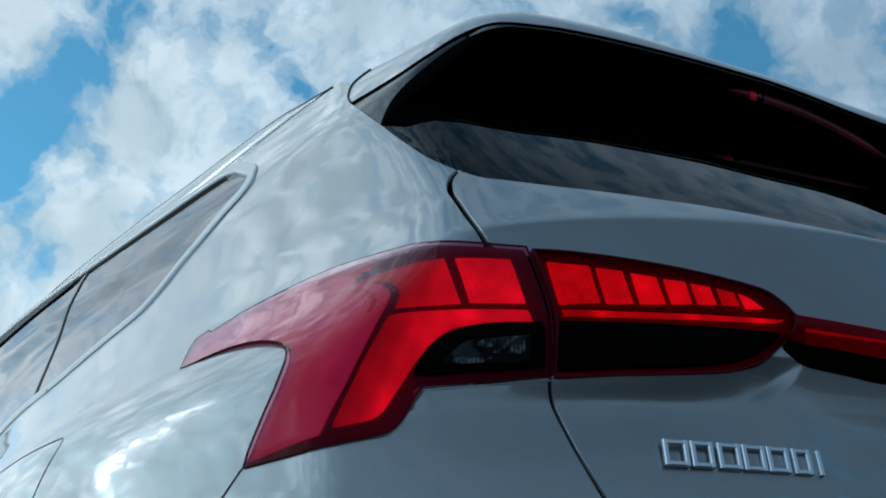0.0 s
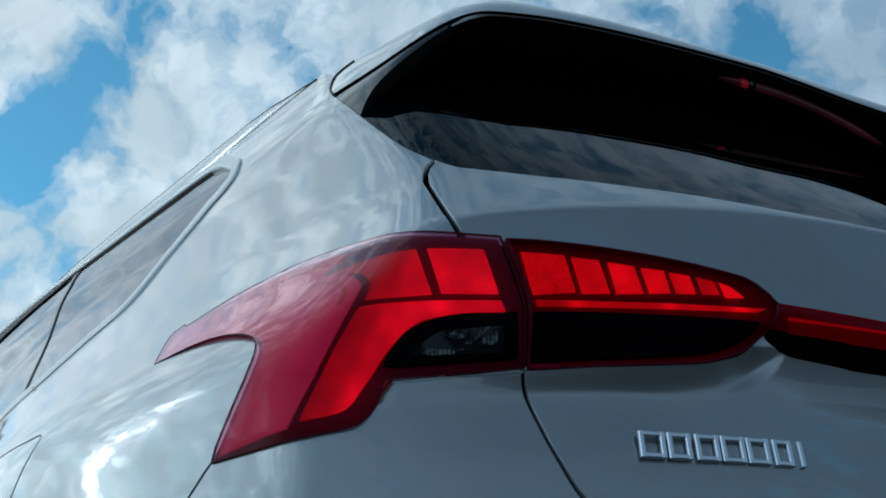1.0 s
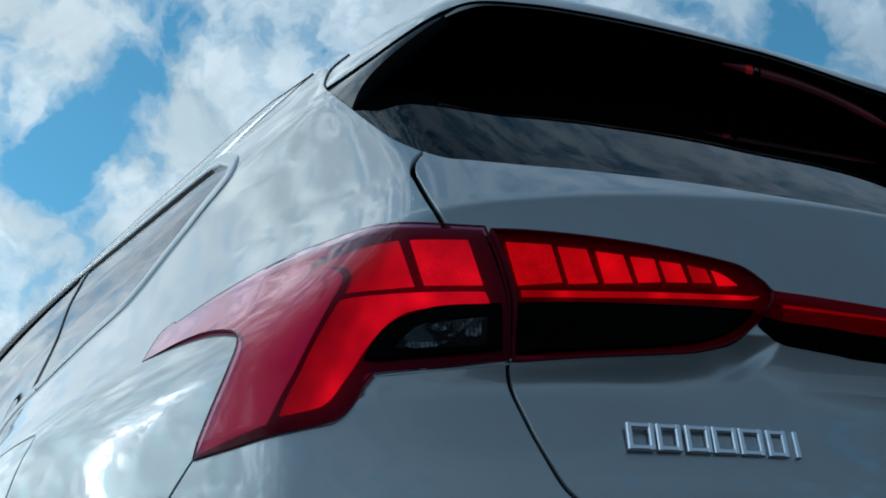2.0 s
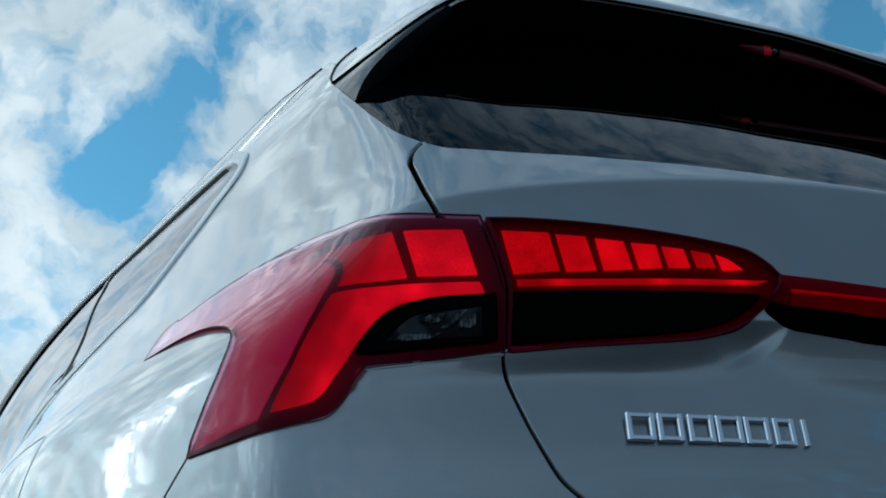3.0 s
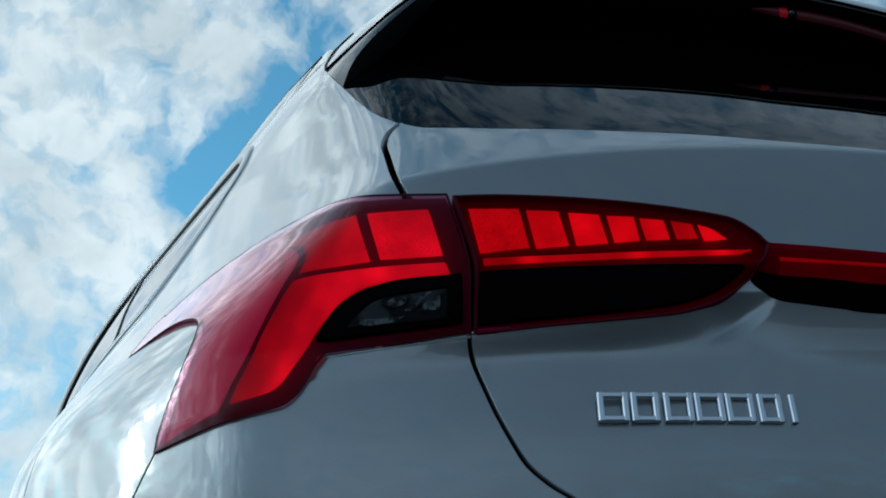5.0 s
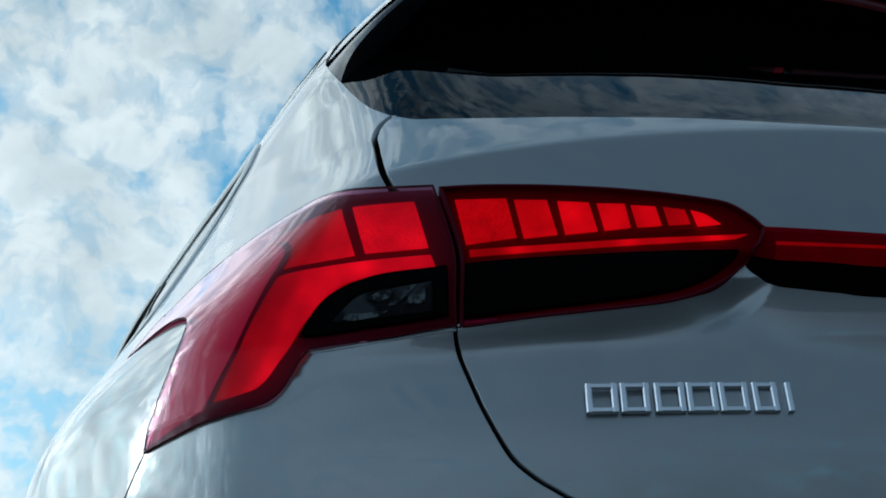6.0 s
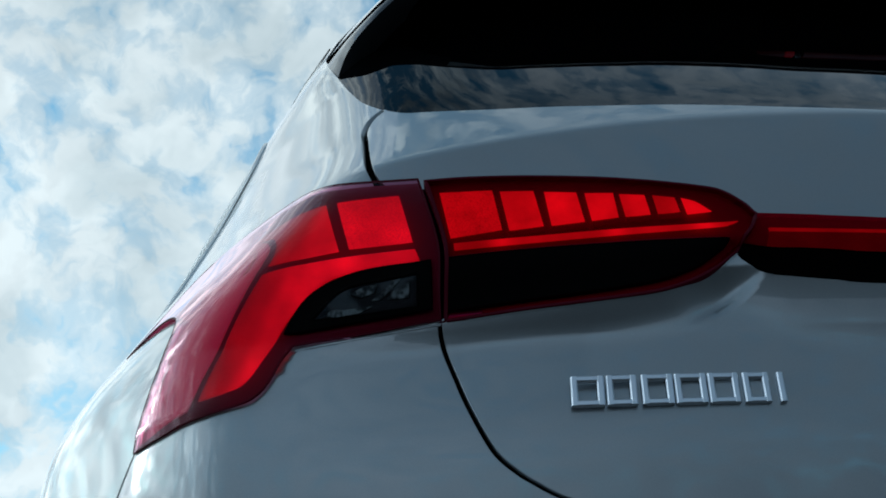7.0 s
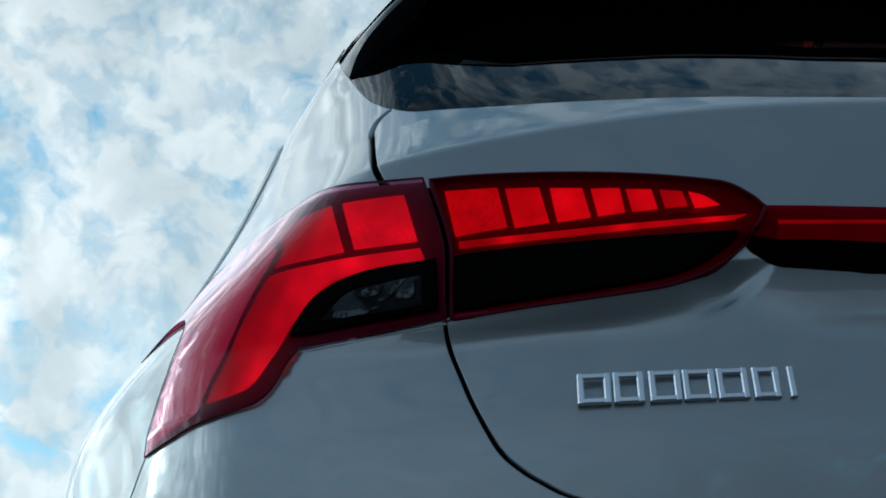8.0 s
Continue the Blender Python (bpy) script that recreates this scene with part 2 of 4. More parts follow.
def lit_material(name, strength, dots=0.0, base=(0.22, 0.003, 0.008), fed=None, spots=()):
    """A lit lamp segment behind its red optic; one fed from a side fades over the distance from its dim edge."""
    m, t, b = material(name, base, 0.35)
    at = node(t, "ShaderNodeTexCoord").outputs["Object"]
    soft = node(t, "ShaderNodeTexNoise", [("Vector", at), ("Scale", 34.0), ("Detail", 3.0)]).outputs["Fac"]
    wide = node(t, "ShaderNodeTexNoise", [("Vector", at), ("Scale", 11.0), ("Detail", 1.0)]).outputs["Fac"]
    power = calc(t, "MULTIPLY", calc(t, "MULTIPLY_ADD", soft, 1.1 * strength, 0.30 * strength), calc(t, "MULTIPLY_ADD", wide, 1.4, 0.36))
    if dots:
        v = node(t, "ShaderNodeTexVoronoi", [("Vector", at), ("Scale", 560.0)]).outputs["Distance"]
        power = calc(t, "MULTIPLY", power, calc(t, "MULTIPLY_ADD", v, -dots, 1.0 + 0.3 * dots))
    if fed:
        edge, aim, reach = fed
        off = node(t, "ShaderNodeVectorMath", [(0, at)], operation="ABSOLUTE").outputs[0]
        off = node(t, "ShaderNodeVectorMath", [(0, off), (1, edge)], operation="SUBTRACT").outputs[0]
        off = calc(t, "DIVIDE", node(t, "ShaderNodeVectorMath", [(0, off), (1, aim)], operation="DOT_PRODUCT").outputs["Value"], reach)
        power = calc(t, "MULTIPLY", power, ramp(t, off, [(0.0, 0.34), (0.35, 0.50), (0.75, 1.05), (1.0, 1.15)]))
    for place in spots:                          # the diodes show as small hot spots
        off = node(t, "ShaderNodeVectorMath", [(0, node(t, "ShaderNodeVectorMath", [(0, at)], operation="ABSOLUTE").outputs[0]), (1, place)], operation="DISTANCE").outputs["Value"]
        off = calc(t, "DIVIDE", off, 0.009)
        power = calc(t, "ADD", power, calc(t, "MULTIPLY", calc(t, "POWER", 0.5, calc(t, "MULTIPLY", off, off)), 0.32))
    b.inputs["Emission Color"].default_value = (1.0, 0.002, 0.025, 1)
    t.links.new(power, b.inputs["Emission Strength"])
    relief(t, b, 220.0, 0.3, 0.001)
    return m


lit = lit_material("lit_red_segment", 0.56)
lit_dots = lit_material("lit_red_prism_segment", 0.60, 0.5)
lit_dim = lit_material("dim_red_segment", 0.16)
rib_red = lit_material("lit_red_rib", 0.10)
faint_red = lit_material("faint_red_guide", 0.024, base=(0.10, 0.002, 0.006))
stop_red = lit_material("dim_stop_lamp", 0.010, base=(0.016, 0.001, 0.004))
stop_core = lit_material("lit_stop_lamp", 0.10, base=(0.05, 0.001, 0.003))


def reflector_material():
    """A dark mirror with fluted, wavy facets."""
    m, t, b = material("reversing_lamp_reflector", (0.008, 0.009, 0.010), 0.22, 0.9)
    at = node(t, "ShaderNodeTexCoord").outputs["Object"]
    flute = node(t, "ShaderNodeTexWave", [("Vector", at), ("Scale", 95.0), ("Distortion", 2.5), ("Detail", 1.0)], wave_type="BANDS", bands_direction="X").outputs["Fac"]
    facet = node(t, "ShaderNodeTexNoise", [("Vector", at), ("Scale", 42.0), ("Detail", 1.0)]).outputs["Fac"]
    t.links.new(mixed(t, ramp(t, facet, [(0.45, 0.0), (0.62, 1.0)]), (0.003, 0.0034, 0.004, 1), (0.026, 0.030, 0.031, 1)), b.inputs["Base Color"])
    h = calc(t, "MULTIPLY_ADD", flute, 0.025, facet)
    bump = node(t, "ShaderNodeBump", [("Strength", 0.7), ("Distance", 0.006), ("Height", h)])
    t.links.new(bump.outputs[0], b.inputs["Normal"])
    return m


reflector = reflector_material()
# paler copy of the dark mirror: the facets' highlights are put into its colour
pale_facet, _t, _b = material("fluted_reflector_facet", (0.085, 0.095, 0.095), 0.30, 0.9)
_at = node(_t, "ShaderNodeTexCoord").outputs["Object"]
_flute = node(_t, "ShaderNodeTexWave", [("Vector", _at), ("Scale", 75.0), ("Distortion", 1.0)], wave_type="BANDS", bands_direction="X").outputs["Fac"]
_patch = node(_t, "ShaderNodeTexNoise", [("Vector", _at), ("Scale", 120.0), ("Detail", 2.0)]).outputs["Fac"]
_t.links.new(mixed(_t, ramp(_t, _patch, [(0.38, 0.0), (0.62, 1.0)]), (0.012, 0.014, 0.015, 1), (0.12, 0.135, 0.13, 1)), _b.inputs["Base Color"])
_t.links.new(node(_t, "ShaderNodeBump", [("Strength", 0.5), ("Distance", 0.002), ("Height", calc(_t, "MULTIPLY_ADD", _flute, 0.4, _patch))]).outputs[0], _b.inputs["Normal"])


def asphalt_material():
    m, t, b = material("asphalt", (0.05, 0.05, 0.052), 0.9)
    at = node(t, "ShaderNodeTexCoord").outputs["Object"]
    grit = node(t, "ShaderNodeTexNoise", [("Vector", at), ("Scale", 180.0), ("Detail", 4.0)]).outputs["Fac"]
    stain = node(t, "ShaderNodeTexNoise", [("Vector", at), ("Scale", 0.6), ("Detail", 5.0)]).outputs["Fac"]
    c = mixed(t, grit, (0.035, 0.036, 0.038, 1), (0.075, 0.075, 0.074, 1))
    c = mixed(t, calc(t, "MULTIPLY", stain, 0.5), c, (0.045, 0.044, 0.042, 1))
    t.links.new(c, b.inputs["Base Color"])
    relief(t, b, 180.0, 0.6, 0.004, 4.0)
    return m


asphalt = asphalt_material()


# ---- the car's skin: one smooth form, by plan angle from its inside and by height ----
HZ = np.array([0.5, 0.75, 0.92, 1.04, 1.14, 1.26, 1.38, 1.49, 1.57, 1.63, 1.69])               # heights
HALF = np.array([0.950, 0.984, 1.006, 1.016, 1.004, 0.986, 0.952, 0.923, 0.879, 0.785, 0.581])  # half width at the doors
TAPER = np.array([-0.091, -0.131, -0.149, -0.134, -0.034, 0.109, 0.210, 0.274, 0.295, 0.246, 0.203])
PINCH = np.array([0.259, 0.287, 0.307, 0.318, 0.274, 0.192, 0.104, 0.033, 0.001, -0.030, -0.053])
TAIL_Z = np.array([0.3, 0.60, 0.80, 0.90, 1.00])
TAIL_Y = np.array([0.060, 0.060, 0.079, 0.079, 0.094])
CROWN, CORNER = 0.180, 0.039
MID = 1.3                                        # the plan angle's centre stands here on the car's middle line


def smooth_max(a, b, k):
    return 0.5 * (a + b + np.sqrt((a - b) ** 2 + k * k))


def curve(v, at, values):
    """A smooth curve through a table."""
    slope = np.gradient(values, at)
    i = np.clip(np.searchsorted(at, v) - 1, 0, len(at) - 2)
    h = at[i + 1] - at[i]
    t = np.clip((v - at[i]) / h, -1, 2)
    return (2 * t**3 - 3 * t**2 + 1) * values[i] + (t**3 - 2 * t**2 + t) * h * slope[i] + (3 * t**2 - 2 * t**3) * values[i + 1] + (t**3 - t**2) * h * slope[i + 1]


def upper_tail(z):
    return 0.086 + 0.744 * (z - 1.165) + 0.069 * ((z - 1.29) + np.sqrt((z - 1.29) ** 2 + 0.0036))


def tail(x, z):
    """How far forward the tail's skin lies."""
    crease = 1.272 - 0.25 * np.minimum(x * x, 0.8)
    low = np.where(z < 1.0, curve(np.minimum(z, 1.0), TAIL_Z, TAIL_Y), 0.094 + (z - 1.0) * (upper_tail(crease) - 0.094) / (crease - 1.0))
    bow = 0.09 * np.maximum(z - 1.285, 0) * np.clip(1 - (x / 0.63) ** 2, 0, 1)      # the glass stands a little steeper in the middle
    return smooth_max(low, upper_tail(z), 0.0022) + CROWN * x * x - bow


def flank(y, z):
    d = 1.35 - y
    ahead = -1.25 * (1 - np.exp(np.minimum(d, 0) / 1.25))
    spread = curve(z, HZ, TAPER)
    return curve(z, HZ, HALF) - np.where(d > 0, spread * d, np.maximum(spread, -0.02) * ahead) - curve(z, HZ, PINCH) * np.maximum(d, 0) ** 2


def outside(x, y, z):
    return smooth_max(tail(x, z) - y, np.abs(x) - flank(y, z), CORNER)


def skin(phi, z):
    """Places on the skin; phi in degrees, 0 straight back, positive to the car's left."""
    phi, z = np.broadcast_arrays(np.asarray(phi, float), np.asarray(z, float))
    dx, dy = -np.sin(np.radians(phi)), -np.cos(np.radians(phi))
    lo, hi = np.full(phi.shape, 0.2), np.full(phi.shape, 3.2)
    for _ in range(8):
        m = (lo + hi) / 2
        out = outside(m * dx, MID + m * dy, z) > 0
        hi, lo = np.where(out, m, hi), np.where(out, lo, m)
    m = (lo + hi) / 2
    for _ in range(5):
        v = outside(m * dx, MID + m * dy, z)
        slope = (outside((m + 1e-5) * dx, MID + (m + 1e-5) * dy, z) - v) * 1e5
        m = np.clip(m - v / np.maximum(slope, 0.05), lo - 0.02, hi + 0.02)
    return np.stack([m * dx, MID + m * dy, z], -1)


def upright(p):
    """The skin's outward normals at places on it."""
    x, y, z = np.moveaxis(p, -1, 0)
    v, e = outside(x, y, z), 1e-4
    n = np.stack([outside(x + e, y, z) - v, outside(x, y + e, z) - v, outside(x, y, z + e) - v], -1)
    return n / np.linalg.norm(n, axis=-1, keepdims=True)


def normals(f, phi, z):
    if f is skin:
        return upright(skin(phi, z))
    a, b = f(phi + 0.05, z) - f(phi - 0.05, z), f(phi, z + 0.001) - f(phi, z - 0.001)
    n = np.cross(b, a)
    return n / np.linalg.norm(n, axis=-1, keepdims=True)


def proud(off, sink=0.0):
    """The skin raised by off, a number or a function of phi and z, less sink."""
    def raised(phi, z):
        p = skin(phi, z)
        d = off(phi, z) if callable(off) else np.full(p.shape[:-1], float(off))
        return p + upright(p) * (d - sink)[..., None]
    return raised


# ---- outlines in plan angle and height ----
def bend(points, steps=6):
    """A smooth line through a few points."""
    p = np.array(points, float)
    if len(p) < 3:
        return [tuple(p[0] + (p[-1] - p[0]) * k / steps) for k in range(steps + 1)]
    q = np.vstack([2 * p[0] - p[1], p, 2 * p[-1] - p[-2]])
    out = []
    for i in range(1, len(q) - 2):
        for k in range(steps):
            t = k / steps
            out.append(tuple(0.5 * (2 * q[i] + (q[i + 1] - q[i - 1]) * t + (2 * q[i - 1] - 5 * q[i] + 4 * q[i + 1] - q[i + 2]) * t * t + (3 * q[i] - q[i - 1] - 3 * q[i + 1] + q[i + 2]) * t**3)))
    return out + [tuple(p[-1])]


def ring(*sides, steps=6):
    """A closed outline from smooth sides that meet in corners."""
    out = []
    for s in sides:
        for q in bend(s, steps):
            if not out or math.dist((q[0] * 0.0155, q[1]), (out[-1][0] * 0.0155, out[-1][1])) > 0.0008:
                out.append(q)
    if math.dist((out[0][0] * 0.0155, out[0][1]), (out[-1][0] * 0.0155, out[-1][1])) < 0.0008:
        out.pop()
    return out


def shifted(line, phi, z=0.0):
    return [(a + phi, b + z) for a, b in line]


def flip(line):
    return [(-a, b) for a, b in reversed(line)]


def inside(px, py, poly):
    """Which points lie in an outline."""
    x, y = np.array(poly, float).T
    hit = np.zeros(px.shape, bool)
    j = len(x) - 1
    for i in range(len(x)):
        cross = (y[i] > py) != (y[j] > py)
        with np.errstate(divide="ignore", invalid="ignore"):
            hit ^= cross & (px < (x[j] - x[i]) * (py - y[i]) / (y[j] - y[i]) + x[i])
        j = i
    return hit


from mathutils.geometry import delaunay_2d_cdt

ASPECT = 0.0155                                  # metres of skin to a degree, roughly


def sheet(outline, f, step=0.012, holes=(), rim=0.010, roll=0.0012):
    """A panel of the surface f inside an outline, with rolled edges that turn inwards by rim: vertices, faces and normals."""
    loops = [np.array(o, float) * (ASPECT, 1) for o in (outline, *holes)]
    pts, edges = [], []
    for lp in loops:
        n0, dense = len(pts), []
        for a, b in zip(lp, np.roll(lp, -1, 0)):
            n = max(1, int(np.ceil(np.linalg.norm(b - a) / step)))
            dense += [a + (b - a) * k / n for k in range(n)]
        pts += [Vector(p) for p in dense]
        edges += [(n0 + k, n0 + (k + 1) % len(dense)) for k in range(len(dense))]
    border = np.array([p[:] for p in pts])
    lo, hi = loops[0].min(0), loops[0].max(0)
    gx, gy = np.meshgrid(np.arange(lo[0] + step / 2, hi[0], step), np.arange(lo[1] + step / 2, hi[1], step))
    gx, gy = gx.ravel(), gy.ravel()
    keep = inside(gx, gy, loops[0])
    for h in loops[1:]:
        keep &= ~inside(gx, gy, h)
    gx, gy = gx[keep], gy[keep]
    if len(gx):
        far = np.full(len(gx), 9.0)
        for k in range(0, len(border), 400):
            far = np.minimum(far, np.sqrt((gx[:, None] - border[None, k:k + 400, 0]) ** 2 + (gy[:, None] - border[None, k:k + 400, 1]) ** 2).min(1))
        gx, gy = gx[far > step * 0.5], gy[far > step * 0.5]
    pts += [Vector(p) for p in zip(gx, gy)]
    v, _, faces, *_ = delaunay_2d_cdt(pts, edges, [], 0, 1e-6)
    v = np.array([p[:] for p in v])
    faces = np.array([fc for fc in faces if len(fc) == 3])
    c = v[faces].mean(1)
    keep = inside(c[:, 0], c[:, 1], loops[0])
    for h in loops[1:]:
        keep &= ~inside(c[:, 0], c[:, 1], h)
    faces = faces[keep]
    flat = v / (ASPECT, 1)
    place, nor = f(flat[:, 0], flat[:, 1]), normals(f, flat[:, 0], flat[:, 1])
    a, b, cc = (place[faces[:, k]] for k in range(3))
    wrong = (np.cross(b - a, cc - a) * nor[faces[:, 0]]).sum(1) < 0
    faces[wrong] = faces[wrong][:, ::-1]
    quads = []
    if rim:
        seen = {}
        for t in faces:
            for i in range(3):
                seen[(t[i], t[(i + 1) % 3])] = True
        open_edges = [e for e in seen if (e[1], e[0]) not in seen]
        out = {}
        for p, q in open_edges:
            s = np.cross(place[q] - place[p], nor[p])
            s /= np.linalg.norm(s) + 1e-12
            for k in (p, q):
                out[k] = out.get(k, 0) + s
        base, order = len(place), {k: i for i, k in enumerate(out)}
        ids = np.array(list(out))
        o = np.array([out[k] / (np.linalg.norm(out[k]) + 1e-12) for k in out])
        n = len(ids)
        place = np.vstack([place, place[ids] + o * roll - nor[ids] * roll, place[ids] + o * roll - nor[ids] * rim])
        bent = nor[ids] * 0.6 + o * 0.8
        nor = np.vstack([nor, bent, o])
        for p, q in open_edges:
            i, j = order[p], order[q]
            quads += [(q, p, base + i, base + j), (base + j, base + i, base + n + i, base + n + j)]
    return place, [tuple(t) for t in faces] + quads, nor


def mesh_of(name, place, faces, mat, nor=None):
    me = bpy.data.meshes.new(name)
    me.from_pydata([tuple(p) for p in place], [], [tuple(int(i) for i in fc) for fc in faces])
    me.materials.append(mat)
    me.shade_smooth()
    if nor is not None:
        me.normals_split_custom_set_from_vertices([tuple(q) for q in nor])
    return me


def part_of(name, data, parent, label=""):
    ob = new(name, data)
    ob.parent = parent
    return tagged(ob, label)


def panel(name, outline, f, mat, parent, label="", **how):
    return part_of(name, mesh_of(name, *(lambda p, q, r: (p, q, mat, r))(*sheet(outline, f, **how))), parent, label)


def mirrored(ob, name=None, parent=None):
    """The same part on the car's other side."""
    me = ob.data.copy()
    n = len(me.vertices)
    co, nv = np.empty(n * 3), np.array([tuple(c.vector) for c in me.corner_normals])
    me.vertices.foreach_get("co", co)
    co = co.reshape(-1, 3) * (-1, 1, 1)
    vn = np.zeros((n, 3))
    ids = np.empty(len(me.loops), int)
    me.loops.foreach_get("vertex_index", ids)
    vn[ids] = nv * (-1, 1, 1)
    faces = [tuple(p.vertices)[::-1] for p in me.polygons]
    return part_of(name or ob.name.split(".")[0], mesh_of(me.name, co, faces, me.materials[0], vn), parent or ob.parent, ob.get("label", ""))


def part(name, bm, mat, parent, label="", smooth=False):
    """A bmesh as one mesh object under a thing or under a part."""
    me = bpy.data.meshes.new(name)
    bmesh.ops.recalc_face_normals(bm, faces=bm.faces)
    bm.to_mesh(me)
    bm.free()
    me.materials.append(mat)
    if smooth:
        me.shade_smooth()
    ob = new(name, me)
    ob.parent = parent
    return tagged(ob, label)


def loft(rows, closed=False):
    """A skin over rows of points: vertices and faces."""
    rows = np.array(rows, float)
    a, b = rows.shape[:2]
    faces = [(i * b + j, i * b + (j + 1) % b, (i + 1) * b + (j + 1) % b, (i + 1) * b + j) for i in range(a - 1) for j in range(b if closed else b - 1)]
    return rows.reshape(-1, 3), faces


# ---- ground ----
bm = bmesh.new()
bmesh.ops.create_grid(bm, x_segments=40, y_segments=40, size=1500)
me = bpy.data.meshes.new("ground")
bm.to_mesh(me)
bm.free()
me.materials.append(asphalt)
tagged(new("ground", me), "grey asphalt ground under the parked car", "ground", kind="structure")

# ---- the car ----
car = tagged(new("car"), "silver sport utility car parked with its tail lamps lit", "car")

LAMP_TOP = [(44.25, 1.1350), (41.60, 1.1480), (39.20, 1.1570), (37.20, 1.1660), (35.61, 1.1712), (33.35, 1.1696), (31.53, 1.1671), (29.61, 1.1587), (27.91, 1.1567), (26.29, 1.1567)]
LAMP_SEAM = [(26.29, 1.1567), (25.91, 1.1261), (25.52, 1.0939), (25.34, 1.0701), (25.32, 1.0332), (25.27, 1.0117)]
LAMP_FOOT = [(30.95, 0.9930), (31.30, 0.9800), (31.66, 0.9600), (32.08, 0.9480), (32.65, 0.9412), (33.95, 0.9360), (35.30, 0.9325), (36.70, 0.9295), (39.0, 0.928)]
LAMP_BACK = [(39.0, 0.928), (38.1, 0.972), (37.4, 1.010), (37.1, 1.038), (37.45, 1.055), (38.4, 1.068), (40.1, 1.079), (42.3, 1.083), (45.1, 1.080)]
GATE_FOOT = [(25.24, 1.0103), (24.21, 1.0124), (23.05, 1.0151), (21.88, 1.0176), (19.50, 1.0212), (18.28, 1.0230), (17.05, 1.0254), (16.24, 1.0285), (15.52, 1.0330), (14.94, 1.0376), (14.44, 1.0433), (13.98, 1.0499), (13.55, 1.0578), (13.24, 1.0627)]
GATE_TOP = [(12.23, 1.0977), (12.39, 1.1010), (12.60, 1.1077), (12.95, 1.1149), (13.37, 1.1225), (13.87, 1.1285), (14.64, 1.1332), (15.67, 1.1388), (16.97, 1.1446), (19.05, 1.1512), (21.63, 1.1554), (24.14, 1.1554), (26.05, 1.1530)]
BAR_TOP = [(12.23, 1.0977), (11.38, 1.0976), (9.96, 1.0970), (8.53, 1.0958), (6.53, 1.0943), (0.0, 1.088)]
BAR_MID = [(13.16, 1.0656), (12.05, 1.0604), (10.44, 1.0592), (9.06, 1.0578), (7.15, 1.0555), (0.0, 1.054)]
BAR_LOW = [(13.24, 1.0627), (13.03, 1.0569), (12.69, 1.0506), (12.31, 1.0445), (11.84, 1.0404), (10.58, 1.0361), (9.23, 1.0328), (7.38, 1.0293), (0.0, 1.026)]
GAP_HIGH = [(29.47, 1.304), (29.84, 1.285), (29.83, 1.262), (29.45, 1.240), (28.66, 1.197), (28.0, 1.165)]
GAP_LOW = [(25.34, 1.012), (25.28, 0.998), (25.09, 0.983), (24.70, 0.960), (24.28, 0.935), (23.67, 0.905), (23.17, 0.885), (22.55, 0.871), (21.87, 0.860), (20.6, 0.845), (18.0, 0.832), (14.0, 0.825), (7.0, 0.822), (0.0, 0.822)]
GLASS_FOOT = [(29.47, 1.304), (28.17, 1.290), (27.0, 1.287), (24.0, 1.283), (21.0, 1.283), (18.0, 1.282), (14.8, 1.282), (11.6, 1.280), (8.2, 1.277), (2.2, 1.2765), (0.0, 1.2765)]
GLASS_SIDE = [(29.47, 1.304), (31.1, 1.334), (32.63, 1.372), (35.1, 1.437), (38.06, 1.512), (38.30, 1.522), (38.75, 1.546), (39.0, 1.574)]
BUMPER_EDGE = [(39.1, 0.929), (40.5, 0.896), (42.5, 0.85), (44.5, 0.78), (46.0, 0.68), (46.5, 0.30)]

# ---- how lamps and the paint round them stand out ----
def lamp_swell(phi, z):
    """How far a lamp on the tailgate stands proud of the skin: a ledge that grows towards the middle and draws back below."""
    a = np.abs(phi)
    foot_z = np.interp(a, FOOT_PHI, FOOT_Z)
    top_z = np.interp(a, [0, 7, 10.6, 12.35, 12.8, 13.5, 14.75, 17.0, 19.1, 21.7, 26.0], [1.088, 1.091, 1.0938, 1.0942, 1.106, 1.1187, 1.1292, 1.141, 1.1484, 1.1533, 1.1535])
    foot, out, top = (curve(np.minimum(a, 40.0), SWELL_PHI, v) for v in (SWELL_FOOT, SWELL_LEDGE, SWELL_TOP))
    down = np.clip((z - foot_z) / np.maximum(1.074 - foot_z, 0.006), 0, 1)
    up = np.clip((z - (top_z - 0.018)) / 0.018, 0, 1)
    return foot + (out - foot) * down * down * (3 - 2 * down) - (out - top) * up * up


TAIL_FOOT = [(25.3, 1.0105), (28.67, 1.0004), (31.0, 0.9930)] + LAMP_FOOT[1:]
FOOT_LINE = np.array(sorted(bend(BAR_LOW) + bend(GATE_FOOT)[:-1] + bend(TAIL_FOOT)[1:]))
FOOT_PHI, FOOT_Z = FOOT_LINE.T                   # the lower edge of the bar and the lamps
EVEN_PHI = np.arange(0.0, 46.0, 0.1)
_bell = np.exp(-0.5 * (np.arange(-25, 26) / 9.0) ** 2)
EVEN_Z = np.convolve(np.pad(np.interp(EVEN_PHI, FOOT_PHI, FOOT_Z), 25, mode="edge"), _bell / _bell.sum(), "valid")      # the same line with its corners rounded off
SWELL_PHI = np.array([0, 11.0, 13.1, 14.2, 16.0, 18.0, 21.0, 25.6, 31.0, 40.0])
SWELL_FOOT = np.array([0.024, 0.024, 0.0236, 0.022, 0.0175, 0.014, 0.009, 0.004, 0.0034, 0.0016])
SWELL_LEDGE = np.array([0.036, 0.036, 0.0365, 0.035, 0.031, 0.027, 0.0225, 0.0185, 0.01, 0.01])
